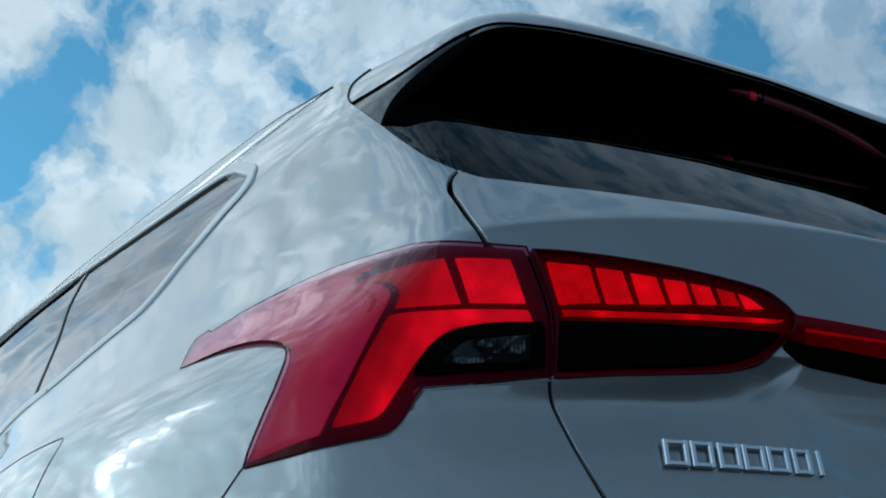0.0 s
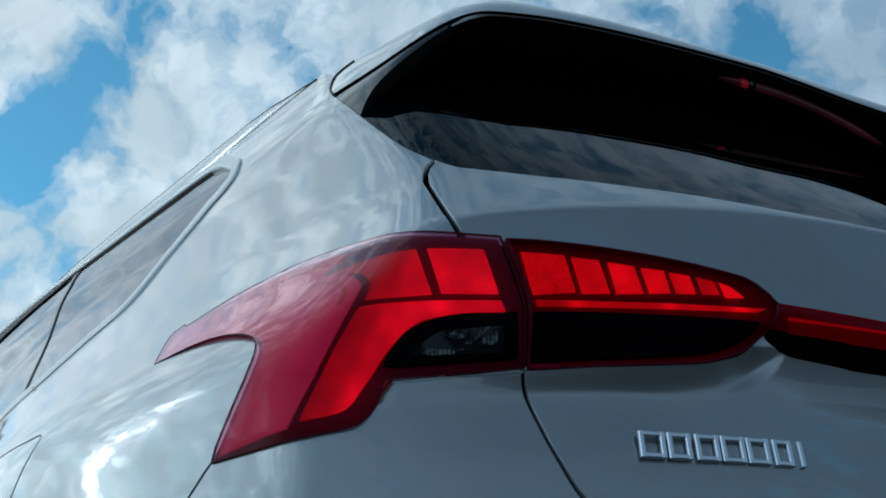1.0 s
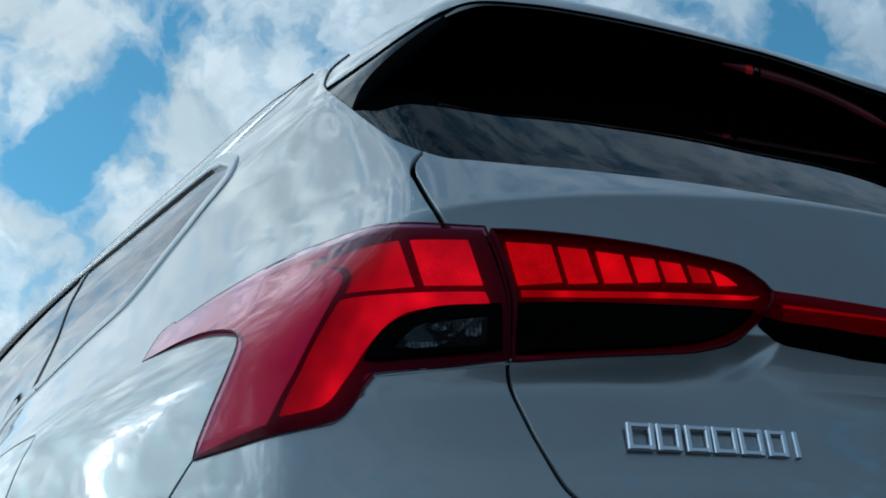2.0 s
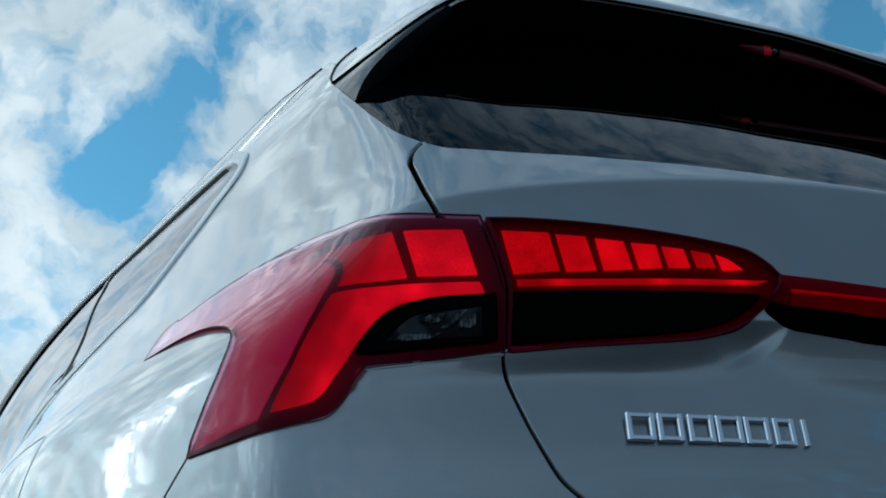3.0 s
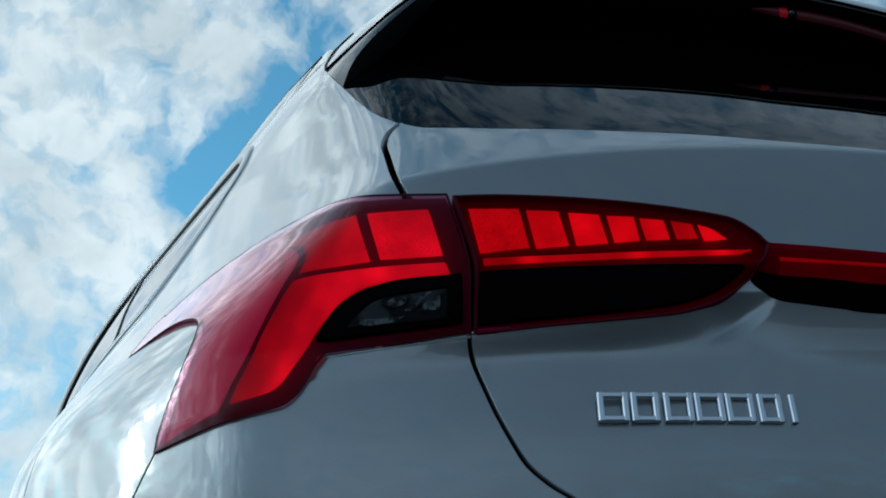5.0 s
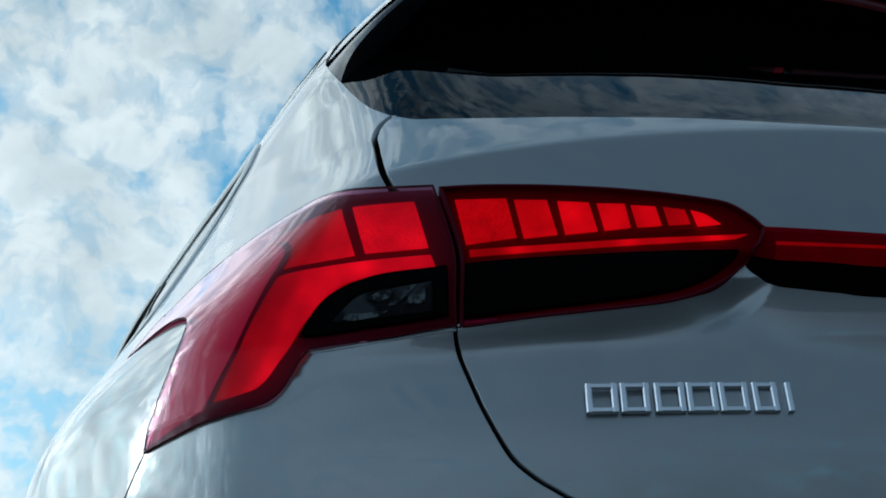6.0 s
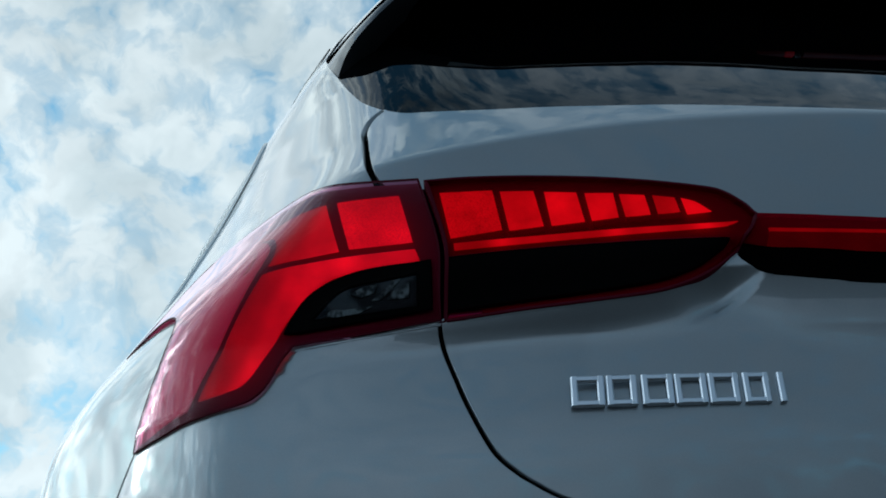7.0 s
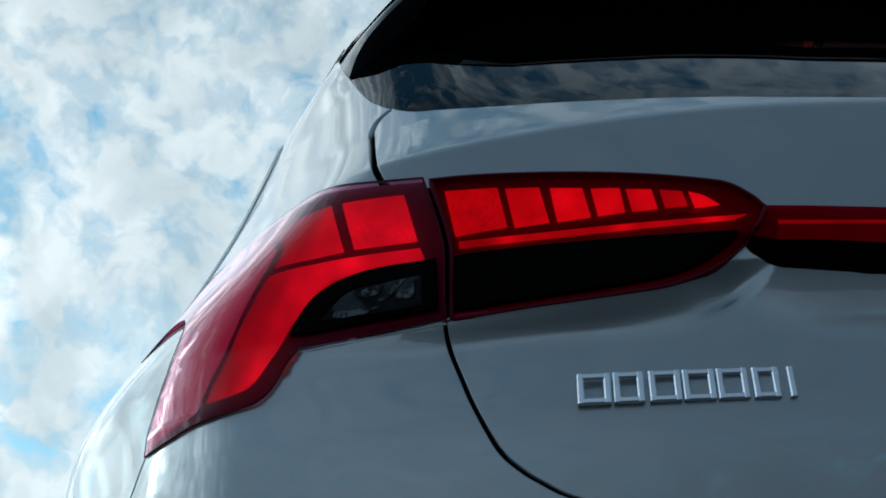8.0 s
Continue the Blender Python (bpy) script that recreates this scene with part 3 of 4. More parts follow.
SWELL_TOP = np.array([0.034, 0.034, 0.0345, 0.033, 0.0288, 0.0248, 0.0203, 0.0174, 0.01, 0.01])


def wing_swell(phi, z):
    a = np.abs(phi)
    edge = np.clip(np.minimum(1.172 - z, z - 0.925) / 0.018, 0, 1)
    inner = np.clip((30.5 - a) / 4.9, 0, 1)
    rise = np.clip((z - 1.005) / 0.065, 0, 1)
    return 0.0011 * np.clip((46.0 - a) / 5.0, 0.35, 1) + (0.0013 + 0.004 * edge) * np.clip((45.0 - a) / 8.0, 0, 1) * (1 - 0.5 * inner) + (0.0155 * rise * (1.6 - 0.6 * rise) - 0.003 * np.clip((z - 1.13) / 0.03, 0, 1)) * inner


def ledge(phi, z):
    """How the painted skin swells out to meet the foot of the lamps and of the bar, with a scooped hollow below each lamp's inner end."""
    a = np.minimum(np.abs(phi), 40.0)
    line, below = np.interp(a, FOOT_PHI, FOOT_Z), np.interp(a, EVEN_PHI, EVEN_Z) - z
    u = np.clip(1 - below / curve(a, REACH_PHI, REACH), -3, 1.03)
    rise = (0.5 * (u + np.sqrt(u * u + 0.07))) ** 1.5 / 1.026
    rise = np.where(line - z > -0.004, rise, rise * np.clip(1 + (line - z + 0.004) / 0.006, 0, 1))
    ebb = (below - 0.026) / np.where(below < 0.026, 0.018, 0.060)
    channel = 0.0078 * np.exp(-ebb * ebb) * np.clip((a - 13.5) / 6.0, 0, 1) * np.clip((33.0 - a) / 8.5, 0, 1)
    side, up = np.sin(np.radians(a)) * 1.225 - 0.289, z - 1.0265
    run = 0.837 * side - 0.547 * up
    full = np.maximum(1 - (run / 0.046) ** 2, 0.001)
    wide, over = 0.017 * full, 0.547 * side + 0.837 * up + 0.004 * full
    wall = np.clip(over / wide + 0.5, 0, 1)
    hollow = 0.46 * full * wide * (0.25 * wall + 0.75 * wall * wall * (3 - 2 * wall)) * np.exp(-(np.maximum(over - 0.5 * wide, 0) / 0.026) ** 2)
    return (curve(a, SWELL_PHI, SWELL_FOOT) - 0.0016) * rise - hollow - channel


REACH_PHI, REACH = np.array([0, 11.0, 13.0, 14.4, 16.0, 20.0, 25.0, 31.0, 40.0]), np.array([0.052, 0.052, 0.046, 0.040, 0.034, 0.028, 0.024, 0.016, 0.016])


g2, g3 = 0.115, 0.20                             # half a shut line, low and high, in degrees
WINDOW = ring([(48.5, 1.483), (48.45, 1.459), (49.4, 1.439), (51.9, 1.411), (55.1, 1.357), (57.6, 1.281), (61.2, 1.252), (68.8, 1.211), (76.0, 1.205), (90.0, 1.20), (112.0, 1.195), (144.0, 1.187)],
              [(144.0, 1.187), (142.0, 1.36), (141.0, 1.54)],
              [(141.0, 1.54), (130.0, 1.560), (105.0, 1.567), (85.0, 1.57), (70.0, 1.567), (60.0, 1.567), (54.6, 1.558), (51.0, 1.521), (49.1, 1.498), (48.5, 1.483)])


def scaled(outline, by):
    """An outline drawn in by some metres."""
    p = np.array(outline, float) * (ASPECT, 1)
    d = np.roll(p, -1, 0) - np.roll(p, 1, 0)
    n = np.stack([-d[:, 1], d[:, 0]], 1) / (np.linalg.norm(d, axis=1, keepdims=True) + 1e-9)
    area = (p[:, 0] * np.roll(p[:, 1], -1) - p[:, 1] * np.roll(p[:, 0], -1)).sum()
    return [tuple(q) for q in (p + n * by * np.sign(area)) / (ASPECT, 1)]


def wheel_hole(y0, r):
    out = []
    for k in range(40):
        a = 2 * math.pi * k / 40
        y, z = y0 + r * math.cos(a), max(0.31, 0.37 + r * math.sin(a))
        out.append((math.degrees(math.atan2(0.97, MID - y)), z))
    return out


FLAP = ring([(55.6, 1.042), (60.4, 1.046), (66.0, 1.046)], [(66.0, 1.046), (68.5, 0.99), (69.0, 0.93)], [(69.0, 0.93), (60.0, 0.93)], [(60.0, 0.93), (57.8, 0.977), (56.5, 1.008), (55.4, 1.035), (55.6, 1.042)])
# rear wing with the pillar round the quarter window
quarter = ring(shifted(list(reversed(GAP_HIGH)), g3), shifted(GLASS_SIDE, 0.05), [(39.05, 1.574), (39.9, 1.596), (41.8, 1.615), (46.0, 1.630), (55.0, 1.648)],
               [(55.0, 1.648), (80.0, 1.655), (147.0, 1.655)], [(147.0, 1.655), (143.0, 1.55), (143.4, 1.36), (145.6, 1.175)],
               [(145.6, 1.175), (135.0, 1.18), (100.0, 1.19), (77.4, 1.195)], [(77.4, 1.195), (78.5, 1.0), (77.0, 0.85), (72.0, 0.80)], [(72.0, 0.80), (70.0, 0.32)],
               [(70.0, 0.32), (46.7, 0.32)], shifted(list(reversed(BUMPER_EDGE)), g2), [(39.1, 0.93), (34.5, 1.06), (29.0, 1.12), (28.1, 1.16)])
rear_arch = wheel_hole(1.02, 0.40)
wing = panel("rear_wing", quarter, skin, paint, car, "silver painted rear wing and roof pillar", step=0.014, roll=0.0007, holes=[scaled(WINDOW, -0.0022), scaled(FLAP, -0.0042), rear_arch])
mirrored(wing)
flap = panel("fuel_flap", FLAP, skin, paint, car, "silver painted fuel flap", step=0.015)
mirrored(flap)
# rear door, seen only by its edge behind the wheel
door_line = ring([(77.7, 1.192), (100.0, 1.187), (135.0, 1.177), (145.6, 1.172)], [(145.6, 1.172), (146.0, 0.8), (145.6, 0.34)], [(145.6, 0.34), (88.0, 0.34)], [(88.0, 0.34), (80.0, 0.70), (78.8, 0.85), (78.8, 1.0), (77.7, 1.192)])
door = panel("rear_door", door_line, skin, paint, car, "silver painted rear door", step=0.03, holes=[rear_arch])
mirrored(door)

under_lamp = shifted(TAIL_FOOT, 0.04, 0.0012)
bumper_line = ring(shifted(BUMPER_EDGE, -g2), [(46.3, 0.32), (0.0, 0.32), (-46.3, 0.32)], shifted(flip(BUMPER_EDGE), g2), flip(under_lamp),
                   shifted(flip(GAP_LOW), -g2, -0.0013), shifted(list(reversed(GAP_LOW)), g2, -0.0013), under_lamp)
panel("rear_bumper", bumper_line, proud(ledge), paint, car, "silver painted rear bumper", step=0.012, roll=0.0007)

tail_left = shifted(GAP_HIGH, -g3)
gate_line = ring(tail_left, [(27.5, 1.158), (25.2, 1.150), (24.4, 1.12), (24.3, 1.04), (24.9, 1.02)], shifted(GAP_LOW, -g2, 0.0013), shifted(flip(GAP_LOW), g2, 0.0013), flip([(27.5, 1.158), (25.2, 1.150), (24.4, 1.12), (24.3, 1.04), (24.9, 1.02)]),
                 shifted(flip(GAP_HIGH), g3), flip(GLASS_FOOT), list(reversed(GLASS_FOOT)))
lamp_foot = [q for q in GATE_FOOT if q[0] < 23.6]
lamp_hole = ring([(23.7, 1.115), (23.7, 1.017)], shifted(lamp_foot + BAR_LOW[1:], 0, 0.0007), shifted(flip(lamp_foot + BAR_LOW[1:]), 0, 0.0007), flip([(23.7, 1.115), (23.7, 1.017)]), [(-23.7, 1.115), (-16.0, 1.10), (-12.0, 1.075), (12.0, 1.075), (16.0, 1.10), (23.7, 1.115)], steps=4)
tailgate = panel("tailgate", gate_line, proud(ledge), paint, car, "silver painted tailgate with a creased shoulder", step=0.0038, roll=0.0007, holes=[lamp_hole])

# black shell added inside the skin to stand for the shade in the shut lines
under = proud(-0.014)
ph, zz = np.meshgrid(np.linspace(-60, 60, 100), np.linspace(0.32, 1.60, 60))
pl, fc = loft(under(ph, zz))
part_of("inner_shell", mesh_of("inner_shell", pl, fc, matt_black), car, "added dull black backing that darkens the shut lines")

# rear window
low = proud(-0.004)
glass_line = ring(GLASS_FOOT[::-1], [(29.47, 1.302), (31.05, 1.333), (32.58, 1.372), (35.08, 1.437)], [(35.08, 1.437), (36.4, 1.49), (36.9, 1.60)], [(36.9, 1.60), (0.0, 1.60), (-36.9, 1.60)],
                  [(-36.9, 1.60), (-36.4, 1.49), (-35.08, 1.437)], flip([(29.47, 1.302), (31.05, 1.333), (32.58, 1.372), (35.08, 1.437)]), flip(GLASS_FOOT)[::1])
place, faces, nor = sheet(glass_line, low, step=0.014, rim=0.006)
# only the shading normals tilt steeper towards the sides, to place the pane's reflections
normal_tilt = np.interp(np.abs(place[:, 0]), [0, 0.12, 0.22, 0.31, 0.38, 0.45, 0.50, 0.535, 0.57, 0.595, 0.62], [-0.04, -0.03, -0.005, 0.02, 0.06, 0.11, 0.18, 0.25, 0.28, 0.12, 0.0])
nor = nor + np.stack([np.zeros(len(nor)), np.zeros(len(nor)), normal_tilt * nor[:, 1]], -1)
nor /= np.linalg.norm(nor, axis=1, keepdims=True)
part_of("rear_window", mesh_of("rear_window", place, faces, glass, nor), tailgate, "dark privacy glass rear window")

# ---- tail lamps ----
# the corner guide is fed from its inner side and fades towards the wing
edge_top, edge_foot, heart = (Vector(proud(0.0)(np.array([a]), np.array([b]))[0]) for a, b in ((32.36, 1.0715), (34.5, 0.955), (31.15, 1.0245)))
edge_top, edge_foot, heart = (Vector((abs(v.x), abs(v.y), abs(v.z))) for v in (edge_top, edge_foot, heart))
run = (edge_foot - edge_top).normalized()
aim = (heart - edge_top) - run * (heart - edge_top).dot(run)


def on_lamp(phi, z, off):
    """A place on a lamp, with all its coordinates positive."""
    return Vector([abs(c) for c in proud(off)(np.array([phi]), np.array([z]))[0]])


lit_mid = lit_material("lit_red_guide", 0.44, fed=(edge_top, aim.normalized(), aim.length), spots=[on_lamp(29.1, 1.0745, wing_swell)])
lit_guide = lit_material("lit_red_thin_guide", 0.36, spots=[on_lamp(a, z, lamp_swell) for a, z in ((22.9, 1.0815), (18.25, 1.0855), (14.6, 1.0860))])
lit_soft = lit_material("soft_red_segment", 0.30)


def tail_lamp(side):
    """The corner lamp on the wing; side 1 is the car's left."""
    keep = (lambda line: line) if side > 0 else flip
    f = proud(wing_swell)
    base = proud(lambda phi, z: np.maximum(wing_swell(phi, z) - 0.0080, 0.0001))
    mid = proud(lambda phi, z: np.maximum(wing_swell(phi, z) - 0.0045, 0.00025))
    lamp = tagged(new("tail_lamp"), "lit red wraparound tail lamp on the rear wing")
    lamp.parent = car
    outline = ring([(45.10, 1.0800), (45.50, 1.1280), (44.60, 1.1410)], LAMP_TOP, LAMP_SEAM, [(25.27, 1.0117), (28.67, 1.0004), (30.92, 0.9940)], LAMP_FOOT, LAMP_BACK)
    white = ring([(30.26, 1.0188), (29.50, 1.0387), (28.74, 1.0480), (27.41, 1.0517), (26.19, 1.0549)], [(26.19, 1.0549), (26.15, 1.0242)], [(26.15, 1.0242), (27.84, 1.0213), (28.95, 1.0190), (30.26, 1.0188)])
    cover = ring([(25.71, 1.0668), (26.26, 1.0654), (27.65, 1.0641), (28.75, 1.0602), (29.84, 1.0506), (30.49, 1.0395), (31.0, 1.0225), (31.3, 1.0085)], [(31.3, 1.0085), (30.5, 1.0092), (28.72, 1.0139), (25.63, 1.0218)], [(25.63, 1.0218), (25.71, 1.0668)])
    panel("lens", keep(outline), f, red_lens, lamp, "glossy red lamp lens", step=0.008, rim=0, holes=[keep(cover)]).visible_shadow = False
    panel("lens_frame", keep(outline), proud(wing_swell, -0.0002), rim_red, lamp, "dark red lens edge", step=0.006, rim=0.002, roll=0.0005, holes=[keep(scaled(outline, 0.0007))])
    panel("clear_lens", keep(scaled(white, 0.0006)), f, clear_lens, lamp, "clear reversing lamp lens", step=0.008, rim=0.002, roll=0.0004).visible_shadow = False
    panel("housing", keep(scaled(outline, 0.0006)), base, housing, lamp, "dark red lamp housing", step=0.01, rim=0.004)
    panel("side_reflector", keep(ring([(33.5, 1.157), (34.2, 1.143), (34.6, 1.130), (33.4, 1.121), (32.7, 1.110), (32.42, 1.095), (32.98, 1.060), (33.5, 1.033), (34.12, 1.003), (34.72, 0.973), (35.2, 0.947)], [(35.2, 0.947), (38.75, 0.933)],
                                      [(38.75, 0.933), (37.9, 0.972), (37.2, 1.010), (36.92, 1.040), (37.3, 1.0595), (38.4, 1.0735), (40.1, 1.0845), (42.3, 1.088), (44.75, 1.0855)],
                                      [(44.75, 1.0855), (44.95, 1.126)], [(44.95, 1.126), (44.2, 1.131), (41.5, 1.1435), (39.1, 1.153), (37.2, 1.161), (35.5, 1.165), (33.5, 1.157)])), mid, side_housing, lamp, "translucent red side reflector with an added faint glow", step=0.012, rim=0.004)
    rib = [(37.6, 1.105), (36.0, 1.117), (34.6, 1.119), (33.45, 1.110), (33.0, 1.094), (33.15, 1.078)]
    panel("reflector_rib", keep(ring(rib, shifted(rib, 0.22, -0.002)[::-1])), proud(wing_swell, 0.0040), rib_red, lamp, "thin red rib of the reflector", step=0.006, rim=0.001, roll=0.0003)
    strip = [(43.6, 1.127), (41.2, 1.138), (38.8, 1.146), (36.8, 1.152), (35.2, 1.153), (33.6, 1.147)]
    panel("top_strip", keep(ring(strip, shifted(strip, 0.0, -0.0045)[::-1])), proud(wing_swell, 0.0040), rib_red, lamp, "thin red strip along the lamp's upper edge", step=0.006, rim=0.001, roll=0.0003)
    panel("light_segment", keep(ring([(29.46, 1.1383), (27.03, 1.1402)], [(27.03, 1.1402), (26.42, 1.0883)], [(26.42, 1.0883), (28.88, 1.0868)], [(28.88, 1.0868), (29.46, 1.1383)], steps=3)), mid, lit_dots, lamp, "bright red prism segment", step=0.008, rim=0.0008, roll=0.0002)
    panel("light_segment", keep(ring([(34.3, 1.1275), (33.4, 1.1315), (32.4, 1.1345), (31.2, 1.1372), (29.95, 1.1385)], [(29.95, 1.1385), (29.28, 1.0853)], [(29.28, 1.0853), (30.7, 1.0817), (32.1, 1.0778)],
                                     [(32.1, 1.0778), (31.92, 1.091), (32.02, 1.105), (32.5, 1.1165), (33.4, 1.1225), (34.3, 1.1275)], steps=3)), mid, lit_mid, lamp, "glowing red segment", step=0.008, rim=0.0008, roll=0.0002)
    panel("light_guide", keep(ring([(32.31, 1.0697), (30.8, 1.0748), (28.84, 1.0785), (26.36, 1.0804)], [(26.36, 1.0804), (26.18, 1.0692)], [(26.18, 1.0692), (28.85, 1.0640), (30.10, 1.0523), (31.13, 1.0254), (32.07, 0.9896), (32.70, 0.9658), (33.40, 0.9583), (34.60, 0.9537)],
                                   [(34.60, 0.9537), (34.10, 0.983), (33.55, 1.013), (32.92, 1.042), (32.31, 1.0697)])), mid, lit_mid, lamp, "glowing red boomerang light guide", step=0.008, rim=0.003)
    panel("lower_cover", keep(cover), proud(wing_swell, 0.0015), satin_black, lamp, "black lower cover", step=0.01, rim=0.003, holes=[keep(white)])
    panel("reversing_lamp", keep(scaled(white, 0.001)), proud(wing_swell, 0.0035), reflector, lamp, "unlit clear reversing lamp", step=0.006, rim=0.002)
    for corners in ([(27.10, 1.0400), (26.52, 1.0483), (26.51, 1.0335), (27.35, 1.0327)], [(27.09, 1.0504), (26.84, 1.0511), (27.60, 1.0331), (27.93, 1.0330)], [(28.78, 1.0409), (28.27, 1.0463), (27.75, 1.0477), (27.84, 1.0406), (28.34, 1.0364)],
                    [(29.75, 1.0215), (29.49, 1.0268), (29.01, 1.0262), (27.94, 1.0278), (28.39, 1.0225), (29.28, 1.0202)]):
        panel("reflector_facet", keep(corners), proud(wing_swell, 0.0022), pale_facet, lamp, "fluted reflector facet, paler than its mirror to read as bright", step=0.006, rim=0.001, roll=0.0004)
    panel("lamp_bezel", keep(scaled(white, -0.0005)), proud(wing_swell, 0.0008), satin_black, lamp, "thin black bezel of the reversing lamp", step=0.006, rim=0.002, roll=0.0003, holes=[keep(scaled(white, 0.0000))])
    return lamp


def gate_lamp(side):
    """The inner lamp on the tailgate."""
    keep = (lambda line: line) if side > 0 else flip
    f = proud(lamp_swell)
    base, mid = proud(lamp_swell, 0.0060), proud(lamp_swell, 0.0015)
    lamp = tagged(new("tailgate_lamp"), "lit red segmented lamp on the tailgate")
    lamp.parent = tailgate
    outline = ring([(26.05, 1.1530), (25.68, 1.125), (25.29, 1.094), (25.12, 1.070), (25.13, 1.034), (25.14, 1.0105)], GATE_FOOT, [GATE_FOOT[-1], (12.6, 1.080), GATE_TOP[0]], GATE_TOP)
    cover = ring([(25.03, 1.0681), (21.87, 1.0724), (19.43, 1.0735), (16.94, 1.0733), (14.42, 1.0708), (13.61, 1.0703)], [(13.61, 1.0703), (13.82, 1.0641), (14.41, 1.0554), (14.95, 1.0488), (15.52, 1.0441), (16.24, 1.0396), (17.00, 1.0365), (18.25, 1.0333), (19.47, 1.0310), (21.86, 1.0270), (24.99, 1.0208)], [(24.99, 1.0208), (25.03, 1.0681)])
    panel("lens", keep(outline), f, dark_lens, lamp, "glossy red lamp lens", step=0.007, rim=0, holes=[keep(cover)]).visible_shadow = False
    panel("lens_frame", keep(outline), proud(lamp_swell, -0.0004), rim_red, lamp, "dark red lens edge", step=0.006, rim=0.012, roll=0.0006, holes=[keep(scaled(outline, 0.0016))])
    panel("housing", keep(scaled(outline, 0.0006)), base, housing, lamp, "dark red lamp housing", step=0.008, rim=0.004)
    edges = [(25.37, 23.18, 24.89, 22.77, 1.1380, 1.1390, 1.0886, 1.0957), (22.92, 21.48, 22.53, 21.08, 1.1374, 1.1368, 1.0940, 1.0978), (21.07, 19.69, 20.79, 19.39, 1.1352, 1.1328, 1.0973, 1.1001),
             (19.36, 18.14, 19.11, 17.98, 1.1314, 1.1300, 1.1003, 1.1028), (17.88, 16.82, 17.68, 16.64, 1.1281, 1.1253, 1.1024, 1.1035), (16.46, 15.56, 16.30, 15.40, 1.1242, 1.1199, 1.1030, 1.1039)]
    for k, (a, b, c, d, za, zb, zc, zd) in enumerate(edges):
        a, b, c, d = a + 0.03 + 0.02 * k, b + 0.12, c + 0.03 + 0.02 * k, d + 0.12
        zc, zd = zc - 0.0006, zd - 0.0010
        o = ring([(a, za), (b, zb)], [(b, zb), (d, zd)], [(d, zd), (c, zc)], [(c, zc), (a, za)], steps=3)
        panel("light_segment", keep(o), mid, lit_dots if k == 0 else lit_soft if k == 5 else lit, lamp, "bright red light segment", step=0.007, rim=0.0008, roll=0.0002)
        if k:
            drop = ring([(c, zc - 0.0022), (d, zd - 0.0022)], [(d, zd - 0.0022), (d - 0.06, zd - 0.0062)], [(d - 0.06, zd - 0.0062), (c - 0.06, zc - 0.0062)], [(c - 0.06, zc - 0.0062), (c, zc - 0.0022)], steps=3)
            panel("lower_facet", keep(drop), mid, faint_red, lamp, "dim red facet under the segment", step=0.007, rim=0.0008, roll=0.0002)
    panel("light_segment", keep(ring([(15.40, 1.1188), (14.80, 1.1128), (14.20, 1.1006)], [(14.20, 1.1006), (15.22, 1.0994)], [(15.22, 1.0994), (15.40, 1.1188)], steps=3)), mid, lit, lamp, "bright red light segment", step=0.006, rim=0.0008, roll=0.0002)
    panel("light_guide", keep(ring([(24.80, 1.0822), (21.65, 1.0858), (17.88, 1.0884), (14.10, 1.0874), (13.15, 1.0880)], [(13.15, 1.0880), (13.50, 1.0846), (14.20, 1.0824), (17.92, 1.0818), (21.66, 1.0788), (24.76, 1.0749)], [(24.76, 1.0749), (24.80, 1.0822)])), mid, lit_guide, lamp, "thin glowing red light guide", step=0.007, rim=0.0008, roll=0.0002)
    panel("lower_cover", keep(cover), proud(lamp_swell, 0.0015), satin_black, lamp, "black lower cover", step=0.009, rim=0.003)
    return lamp


for s in (1, -1):
    tail_lamp(s)
    gate_lamp(s)


def lip(name, line, parent, label):
    """A thin rolled edge of painted metal along the foot of a lamp."""
    low = ring(shifted(line, 0, -0.0004), shifted(line, 0, -0.0017)[::-1])
    for o in (low, flip(low)):
        panel(name, o, proud(ledge, -0.0006), paint, parent, label, step=0.006, rim=0.003, roll=0.0008)


lip("lamp_lip", GATE_FOOT[1:], tailgate, "rolled silver edge under the lamp")
lip("lamp_lip", shifted(TAIL_FOOT[:3], 0, -0.0008), car, "rolled silver edge under the lamp")

# red bar between the lamps with its black underside
bar_f = proud(lamp_swell)
bar = tagged(new("light_bar"), "red light bar across the tailgate between the lamps")
bar.parent = tailgate
bar_line = ring(BAR_TOP, flip(BAR_TOP), flip(BAR_MID)[::-1], BAR_MID[::-1], [BAR_MID[0], (12.6, 1.080), BAR_TOP[0]])
panel("lens", bar_line, bar_f, dark_lens, bar, "glossy dark red bar lens", step=0.007, rim=0.010).visible_shadow = False
panel("housing", bar_line, proud(lamp_swell, 0.006), housing, bar, "dark red bar housing", step=0.008, rim=0.003)
guide_top, guide_low = [(11.8, 1.0818), (6.8, 1.0812), (0.0, 1.0805)], [(11.8, 1.0778), (6.8, 1.0775), (0.0, 1.0768)]
for name, high, low, mat, label in (("light_guide", guide_top, guide_low, lit_dim, "dim red light guide"), ("lower_guide", shifted(guide_low, 0, -0.0006), BAR_MID[1:], faint_red, "faint red lower guide")):
    panel(name, ring(high, flip(high), flip(low)[::-1], low[::-1]), proud(lamp_swell, 0.003), mat, bar, label, step=0.008, rim=0.002)
panel("underside", ring(shifted(BAR_MID, 0, 0.0004), flip(shifted(BAR_MID, 0, 0.0004)), flip(BAR_LOW)[::-1], BAR_LOW[::-1]), proud(lamp_swell, 0.001), matt_black, bar, "black recess under the bar", step=0.008, rim=0.008)

# ---- badge: seven plain chrome shapes ----
badge = tagged(new("badge"), "row of raised chrome badge shapes")
badge.parent = tailgate
